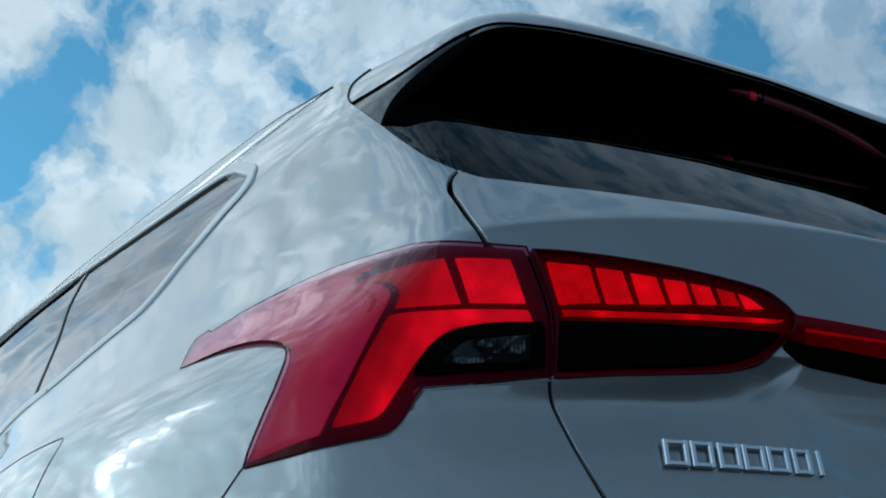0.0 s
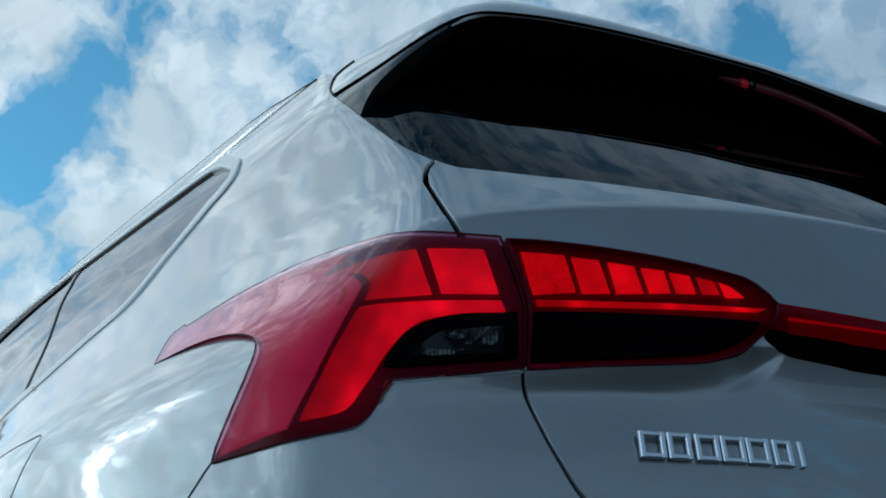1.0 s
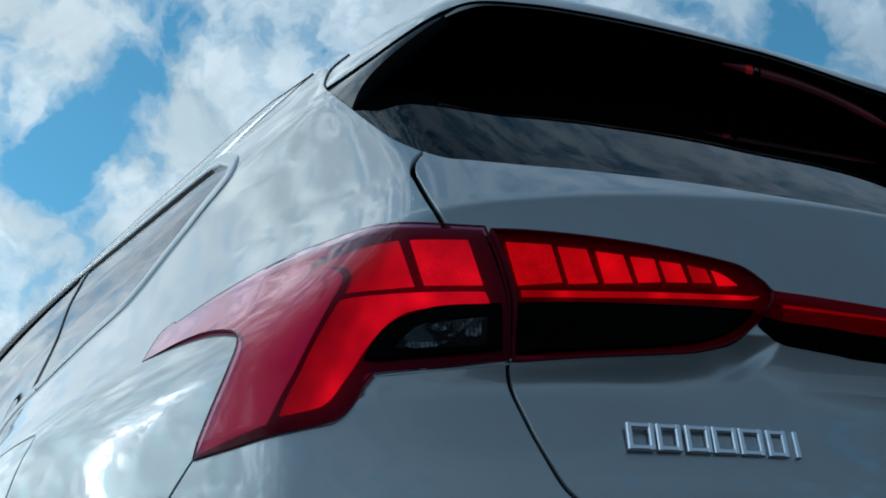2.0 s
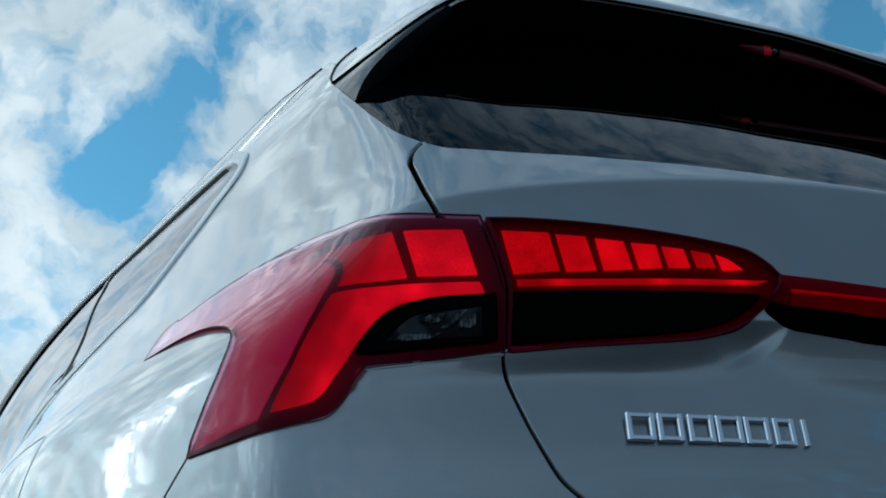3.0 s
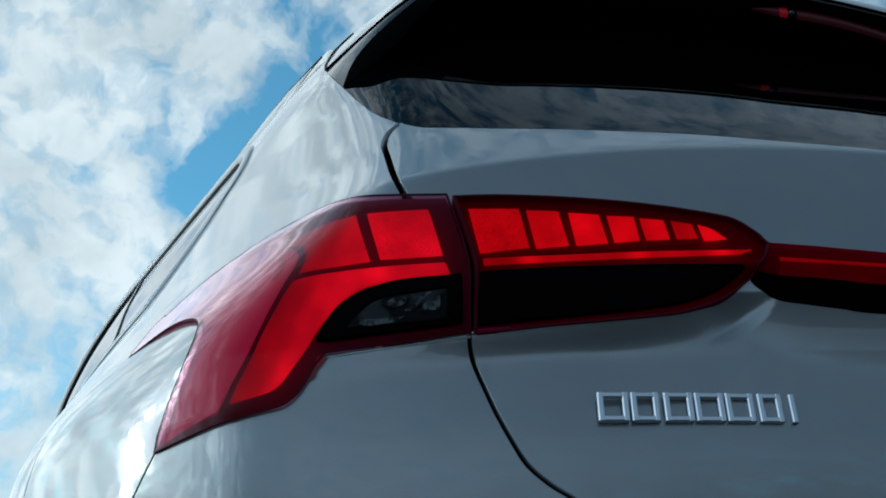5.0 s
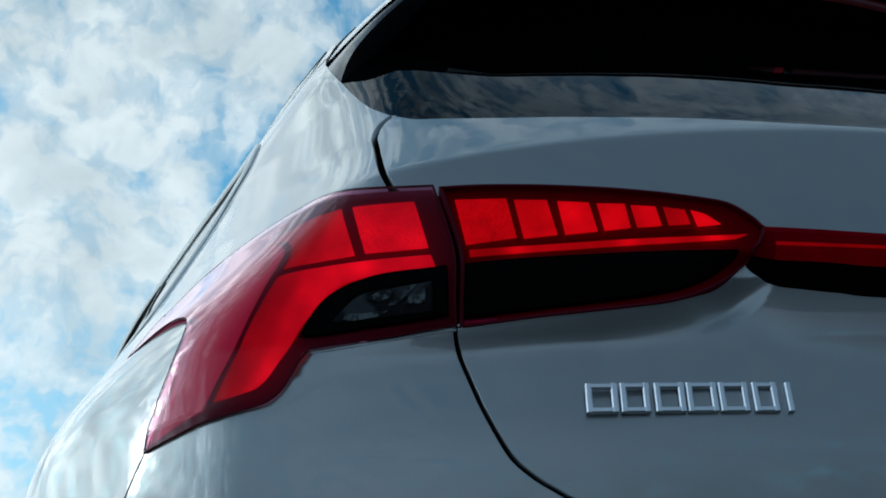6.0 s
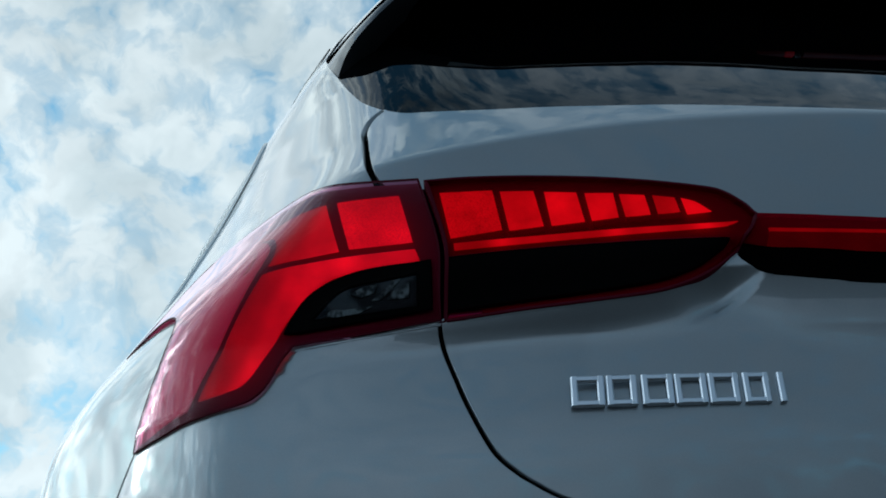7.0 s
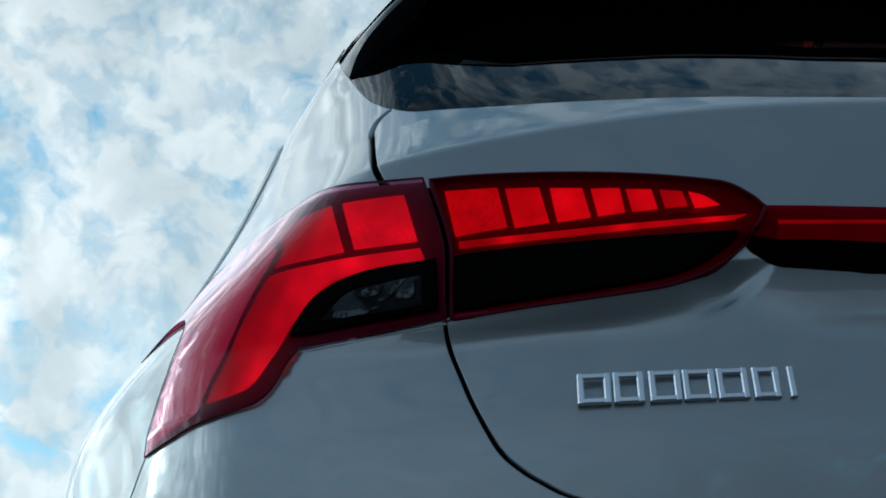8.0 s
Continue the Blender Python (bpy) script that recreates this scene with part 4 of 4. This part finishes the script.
FOOT, TALL, THICK, STROKE = 0.9235, 0.0270, 0.0045, 0.0027
# plain upright bars and hollow boxes, by the plan angles of their first and last upright
SHAPES = [(20.20, 19.20, True), (18.85, 17.95, True), (17.50, 16.55, True), (16.22, 15.25, True), (14.92, 13.98, True), (13.55, 12.78, True), (12.18, 12.18, False)]


def badge_shape(first, last, boxed):
    """One raised shape of flat bevelled bars, laid on the tailgate."""
    bars = [(first, 0.0, first, 1.0)] + ([(last, 0.0, last, 1.0)] if last != first else [])
    if boxed:
        bars += [(first, 0.08, last, 0.08), (first, 0.92, last, 0.92)]
    bm = bmesh.new()
    for a, b, c, d in bars:
        flat = b == d
        n, rows = 5, []
        for k in range(n + 1):
            phi, v = a + (c - a) * k / n, b + (d - b) * k / n
            for w, h in ((-1, 0.0), (-1, 0.75), (-0.6, 1.0), (0.6, 1.0), (1, 0.75), (1, 0.0)):
                rise = THICK * (h - (0.04 if flat else 0.0) * h)
                p, z = (phi, FOOT + v * TALL + w * STROKE) if flat else (phi - w * STROKE / 0.0205, FOOT + v * TALL)
                rows.append(proud(0.0003 + rise)(np.array([p]), np.array([z]))[0])
        vs = [bm.verts.new(q) for q in rows]
        for k in range(n):
            for j in range(5):
                i = k * 6 + j
                bm.faces.new((vs[i], vs[i + 1], vs[i + 7], vs[i + 6]))
        bm.faces.new(vs[5::-1])
        bm.faces.new(vs[n * 6:])
    return bm


for shape in SHAPES:
    part("badge_shape", badge_shape(*shape), badge_metal, badge)

# ---- spoiler over the rear window ----
LIP = [(-0.6391, 0.483, 1.5129), (-0.6166, 0.440, 1.5188), (-0.5955, 0.410, 1.5289), (-0.573, 0.390, 1.5454), (-0.5389, 0.378, 1.5752), (-0.5103, 0.375, 1.5985), (-0.4805, 0.375, 1.6187), (-0.4504, 0.375, 1.6314), (-0.398, 0.376, 1.6425), (-0.34, 0.378, 1.652), (-0.24, 0.380, 1.660), (-0.12, 0.376, 1.659), (0.0, 0.375, 1.657)]
BROW = [(-0.5965, 0.520, 1.6042), (-0.5755, 0.478, 1.606), (-0.5403, 0.446, 1.6255), (-0.5069, 0.430, 1.6468), (-0.4768, 0.425, 1.6678), (-0.4511, 0.420, 1.6785), (-0.4206, 0.415, 1.688), (-0.3755, 0.410, 1.694), (-0.24, 0.407, 1.701), (-0.12, 0.406, 1.699), (0.0, 0.405, 1.693)]
ROOT = [(-0.6391, 0.483, 1.5129), (-0.6375, 0.500, 1.530), (-0.633, 0.514, 1.547), (-0.624, 0.527, 1.572), (-0.612, 0.529, 1.590), (-0.5965, 0.520, 1.6042)]


def along(points, n):
    """A smooth line through points, at n even steps."""
    p = np.array(bend([tuple(q) for q in points], 8))
    run = np.concatenate([[0], np.cumsum(np.linalg.norm(np.diff(p, axis=0), axis=1))])
    s = np.linspace(0, run[-1], n)
    return np.stack([np.interp(s, run, p[:, k]) for k in range(3)], -1)


half_lip, half_brow, joint_curve = along(LIP, 56), along(BROW, 56), along(ROOT, 9)


def sag(p):
    """The far half hangs a little lower than the near one."""
    return (p[0], p[1], p[2] - 0.022 * math.sin(math.pi * min(1.0, max(0.0, p[0] / 0.56))) ** 1.5)


line = [tuple(p) for p in half_lip] + [sag((-x, y, z)) for x, y, z in half_lip[-2::-1]]
rows = []
for i, (p, u) in enumerate(zip(half_lip, half_brow)):
    s = np.linspace(0, 1, 9)[:, None]
    lean = np.cross(u - p, half_lip[min(i + 1, 55)] - half_lip[max(i - 1, 0)])
    lean *= -np.sign(lean[1]) / (np.linalg.norm(lean) + 1e-9)
    face = p + (u - p) * s + lean * 0.0035 * np.sin(math.pi * s)
    k = max(0.0, 1 - i / 9.0) ** 2
    face = face * (1 - k) + joint_curve * k
    grow = min(1.0, i / 12.0)
    rows.append([tuple(q) for q in face] + [(u[0] * 0.998, u[1] + 0.006, u[2] + 0.002 * grow), (u[0] * 0.99, u[1] + 0.03, u[2] + 0.006 * grow), (u[0] * 0.98, u[1] + 0.10, u[2] + 0.015 * grow), (u[0] * 0.97, 0.72, u[2] + 0.02 * grow - 0.004)])
rows += [[sag((-x, y, z)) for x, y, z in r] for r in rows[-2::-1]]
pl, fc = loft(rows)
spoiler = part_of("spoiler", mesh_of("spoiler", pl, fc, paint), tailgate, "silver painted roof spoiler")


def cord(points, r):
    """A thin round strip along a line."""
    p = np.array(points)
    d = np.gradient(p, axis=0)
    d /= np.linalg.norm(d, axis=1, keepdims=True)
    a = np.cross(d, (0, 0, 1.0))
    a /= np.linalg.norm(a, axis=1, keepdims=True)
    b = np.cross(a, d)
    return loft([[tuple(q + r * (math.cos(w) * m + math.sin(w) * n)) for w in np.linspace(0, 2 * math.pi, 8, endpoint=False)] for q, m, n in zip(p, a, b)], closed=True)


pl, fc = cord(np.array(line) + (0, -0.001, -0.001), 0.0022)
part_of("seal", mesh_of("seal", pl, fc, matt_black), spoiler, "black rubber edge strip")
for s in (1, -1):
    pl, fc = cord([(x * s - 0.0005 * s, y, z) for x, y, z in along(ROOT, 30)], 0.0018)
    part_of("spoiler_joint", mesh_of("spoiler_joint", pl, fc, black_trim), spoiler, "dark joint beside the spoiler")
# black liner: rear face under the lip, then forward to the glass
rows = []
for x, y, z in line:
    e = max(0.0, min(1.0, (0.60 - abs(x)) / 0.16))
    rows.append([(x * 0.995, y + 0.003 + 0.02 * (1 - e), z - 0.003), (x * (1 - 0.01), y + 0.012 * e + 0.004 + 0.02 * (1 - e), z - 0.018 * e - 0.005), (x * (1 - 0.02), y + 0.024 * e + 0.006 + 0.03 * (1 - e), z - 0.038 * e - 0.006), (x * 0.94, y + 0.06, z - 0.040 * e - 0.002), (x * 0.90, y + 0.16, z - 0.03 * e)])
pl, fc = loft(rows)
part_of("spoiler_liner", mesh_of("spoiler_liner", pl, fc, matt_black), spoiler, "black spoiler underside")

FIN = [(-0.6281, 0.404, 1.4365), (-0.6194, 0.398, 1.464), (-0.6041, 0.390, 1.4898), (-0.5768, 0.383, 1.5228), (-0.5406, 0.375, 1.5605), (-0.5084, 0.373, 1.5917)]


def fin():
    """The grey blade that runs from the pillar up to the spoiler's corner, and its dark inner face."""
    edge = half_lip[:19]
    inner = along(FIN, len(edge))
    face, back = [], []
    for k, (p, q) in enumerate(zip(edge, inner)):
        a = np.array(p) + (0.0, 0.001, -0.0015)
        w = 1 - k / (len(edge) - 1)
        face.append([tuple(a + (q - a) * j / 6 + np.array((-0.004, -0.004, 0.0)) * math.sin(math.pi * j / 6) * w) for j in range(7)])
        back.append([tuple(q), tuple(q + np.array((0.010, 0.012, 0.0))), tuple(q + np.array((0.020, 0.045, 0.004)))])
    return loft(face), loft(back)


front, back = fin()
blade = part_of("spoiler_fin", mesh_of("spoiler_fin", *front, fin_grey), spoiler, "glossy dark grey spoiler side fin")
mirrored(blade, parent=spoiler)
blade = part_of("fin_back", mesh_of("fin_back", *back, black_trim), spoiler, "black inner face of the fin")
mirrored(blade, parent=spoiler)

# high stop lamp under the spoiler's lip, parted in the middle by a washer nozzle
stop = tagged(new("high_stop_lamp"), "lit red high stop lamp under the spoiler lip")
stop.parent = tailgate
# the last, tapering piece is added to draw the core's glow fading sideways
for start, reach, mat, word in ((0.016, 0.252, stop_red, "dim red stop lamp lens"), (0.002, -0.013, stop_core, "bright red stop lamp end"), (-0.012, -0.040, stop_red, "dark red taper drawn for the lamp's fading glow")):
    rows = []
    for k in range(13):
        x = start + reach * k / 12
        y, z = 0.386 + 0.16 * x * x, 1.631 - 0.62 * x * x
        h = 0.0080 * (1 - 0.75 * max(0.0, (k - 10) / 2))
        if start < 0:
            h = 0.0075 * (1 - 0.85 * k / 12)
        rows.append([(x, y + 0.004, z + h), (x, y - 0.001, z + h * 0.8), (x, y - 0.002, z + h * 0.2), (x, y - 0.002, z - h * 0.4), (x, y + 0.001, z - h * 0.85), (x, y + 0.002, z - h)])
    pl, fc = loft(rows)
    part_of("stop_lens", mesh_of("stop_lens", pl, fc, mat), stop, word)
# black shelf added under the lamp to block its reflection in the rear window
rows = []
for k in range(25):
    x = -0.056 + 0.328 * k / 24
    y, z = 0.386 + 0.16 * x * x, 1.6225 - 0.62 * x * x
    rows.append([(x, y + 0.060, z + 0.004), (x, y + 0.002, z), (x, y + 0.0005, z - 0.001), (x, y + 0.002, z - 0.002), (x, y + 0.060, z - 0.002)])
pl, fc = loft(rows)
part_of("lamp_shelf", mesh_of("lamp_shelf", pl, fc, matt_black), stop, "black shelf added to hide the lamp from the rear window")
nozzle = bmesh.new()
bmesh.ops.create_cone(nozzle, cap_ends=True, segments=16, radius1=0.0050, radius2=0.0042, depth=0.010, matrix=pose(0.009, 0.388, 1.6315, 90, 0, 0))
part("washer_nozzle", nozzle, fin_grey, stop, "grey washer nozzle", True)

# ---- side windows ----
window_f = proud(-0.007)
PILLAR = [(88.5, 1.565), (86.7, 1.466), (83.9, 1.359), (79.0, 1.249), (76.6, 1.204)]
panes = tagged(new("side_window"), "tinted side glass in a chrome surround")
panes.parent = car
panel("quarter_glass", scaled(WINDOW, 0.004), window_f, side_glass, panes, "tinted side glass", step=0.02, rim=0.004)
post = [(p - 0.34, z) for p, z in bend(PILLAR)] + [(p + 0.34, z) for p, z in bend(PILLAR)[::-1]]
panel("window_post", post, proud(-0.0045), gloss_black, panes, "gloss black window post", step=0.02, rim=0.008)
strip = panel("window_surround", scaled(WINDOW, 0.0012), proud(0.004), chrome, panes, "satin chrome window surround", step=0.006, holes=[scaled(WINDOW, 0.0150)], rim=0.014, roll=0.003)
# a black strip stands in for the shadow in the gap round the surround
panel("surround_gap", scaled(WINDOW, -0.0035), proud(-0.004), black_trim, panes, "black strip drawn as the shadow gap round the surround", step=0.006, holes=[scaled(WINDOW, 0.006)], rim=0.002, roll=0.0005)
inner = panel("window_seal", scaled(WINDOW, 0.0140), proud(-0.002), black_trim, panes, "black window seal", step=0.006, holes=[scaled(WINDOW, 0.0168)], rim=0.012, roll=0.001)
other = tagged(new("side_window"), "tinted side glass in a chrome surround")
other.parent = car
for o in list(panes.children):
    mirrored(o, parent=other)

# a black strip along the top of the door glass
strip_edge = ring([(90.5, 1.548), (108.0, 1.546), (128.0, 1.535)], [(128.0, 1.535), (128.5, 1.512)], [(128.5, 1.512), (108.0, 1.522), (94.0, 1.535), (90.5, 1.548)])
top_trim = panel("window_shade", strip_edge, proud(-0.003), black_trim, panes, "black strip along the top of the door glass", step=0.02, rim=0.003)
mirrored(top_trim, parent=other)


def roof_edge(side):
    """The raised roof edge over the windows, silver, and the line of its crest."""
    phi = np.concatenate([np.linspace(41.5, 60, 30), np.linspace(62, 145, 44)])
    high = np.interp(phi, [42, 45, 48, 52, 60, 80, 145], [0.0005, 0.006, 0.014, 0.019, 0.023, 0.029, 0.030])
    foot, back = skin(phi, np.full(phi.shape, 1.602)), skin(phi, np.full(phi.shape, 1.646))
    out = upright(foot) * (1, 1, 0.3)
    rows = []
    for a, b, n, h in zip(foot, back, out, high):
        k = h / 0.03
        up = np.array((0.0, 0.0, h))
        inner = b + (a - b) * 0.72 + up * 1.02 - (0, 0, 0.4 * (b[2] - a[2]) * 0.28)
        rows.append([tuple((x * side, y, z)) for x, y, z in (a + n * 0.0004, a + n * 0.004 * k + up * 0.25, a + n * 0.005 * k + up * 0.7, a + n * 0.003 * k + up * 0.93, a - n * 0.001 * k + up, inner, b + up * 0.3, b - n * 0.002)])
    crest = [((a[0] - n[0] * 0.0005) * side, a[1], a[2] + h + 0.0004) for a, n, h in zip(foot, out, high)]
    return loft(rows), crest


for s in (1, -1):
    (pl, fc), crest = roof_edge(s)
    part_of("roof_moulding", mesh_of("roof_moulding", pl, fc if s > 0 else [q[::-1] for q in fc], paint), car, "silver raised roof edge")
    part_of("roof_joint", mesh_of("roof_joint", *cord(crest, 0.0016), black_trim), car, "dark joint along the roof edge")

# ---- roof, nose, wheels: the rest of the car, plainly built ----
edge_phi = np.concatenate([np.linspace(-147, -40, 70), np.linspace(-38, 38, 30), np.linspace(40, 147, 70)])
rim_line = skin(edge_phi, np.full(edge_phi.shape, 1.652))
rim_line[:, 1] = np.maximum(rim_line[:, 1], 0.70)
rows = []
for k in range(9):
    t = k / 8
    c = np.array((0.0, 1.75, 1.70))
    keep = 1 - t
    rows.append([(x * keep, c[1] + (y - c[1]) * keep, 1.652 + 0.05 * (1 - keep ** 2.5)) for x, y, z in rim_line])
pl, fc = loft(rows)
part_of("roof", mesh_of("roof", pl, fc, paint), car, "silver painted roof")


def nose():
    """Windscreen, bonnet and front end as one plain skin."""
    ys = np.linspace(2.6, 4.66, 34)
    top = np.interp(ys, [2.6, 2.85, 3.55, 4.3, 4.55, 4.66], [1.66, 1.60, 1.16, 1.0, 0.88, 0.62])
    wide = np.interp(ys, [2.6, 2.8, 3.3, 4.0, 4.5, 4.66], [0.98, 1.03, 0.99, 0.95, 0.88, 0.76])
    rows = []
    for y, h, w in zip(ys, top, wide):
        row = []
        for k in range(25):
            a = math.pi * k / 24
            c, s = math.cos(a), math.sin(a)
            row.append((w * math.copysign(abs(c) ** 0.45, c), y, 0.32 + (h - 0.32) * abs(s) ** 0.5))
        rows.append(row)
    return loft(rows)


pl, fc = nose()
part_of("front_body", mesh_of("front_body", pl, fc, paint), car, "silver painted bonnet and front end")


def wheel(x, y):
    w = tagged(new("wheel"), "black tyre on a grey alloy rim")
    w.parent = car
    s = 1 if x > 0 else -1
    prof = [(0.24, 0.10), (0.34, 0.115), (0.365, 0.09), (0.37, 0.0), (0.365, -0.09), (0.34, -0.115), (0.24, -0.10)]
    pl, fc = loft([[(x + b, y + r * math.cos(a), 0.37 + r * math.sin(a)) for r, b in prof] for a in np.linspace(0, 2 * math.pi, 49)])
    part_of("tyre", mesh_of("tyre", pl, fc, black_trim), w)
    prof = [(0.245, 0.10 * s), (0.235, 0.07 * s), (0.10, 0.05 * s), (0.0, 0.06 * s)]
    pl, fc = loft([[(x + b, y + r * (1 - 0.16 * (k % 10 in (4, 5, 6)) * (0.05 < r < 0.2)) * math.cos(a), 0.37 + r * math.sin(a)) for r, b in prof] for k, a in enumerate(np.linspace(0, 2 * math.pi, 51))])
    part_of("rim", mesh_of("rim", pl, fc, chrome), w)


for x in (-0.84, 0.84):
    for y in (1.02, 3.79):
        wheel(x, y)
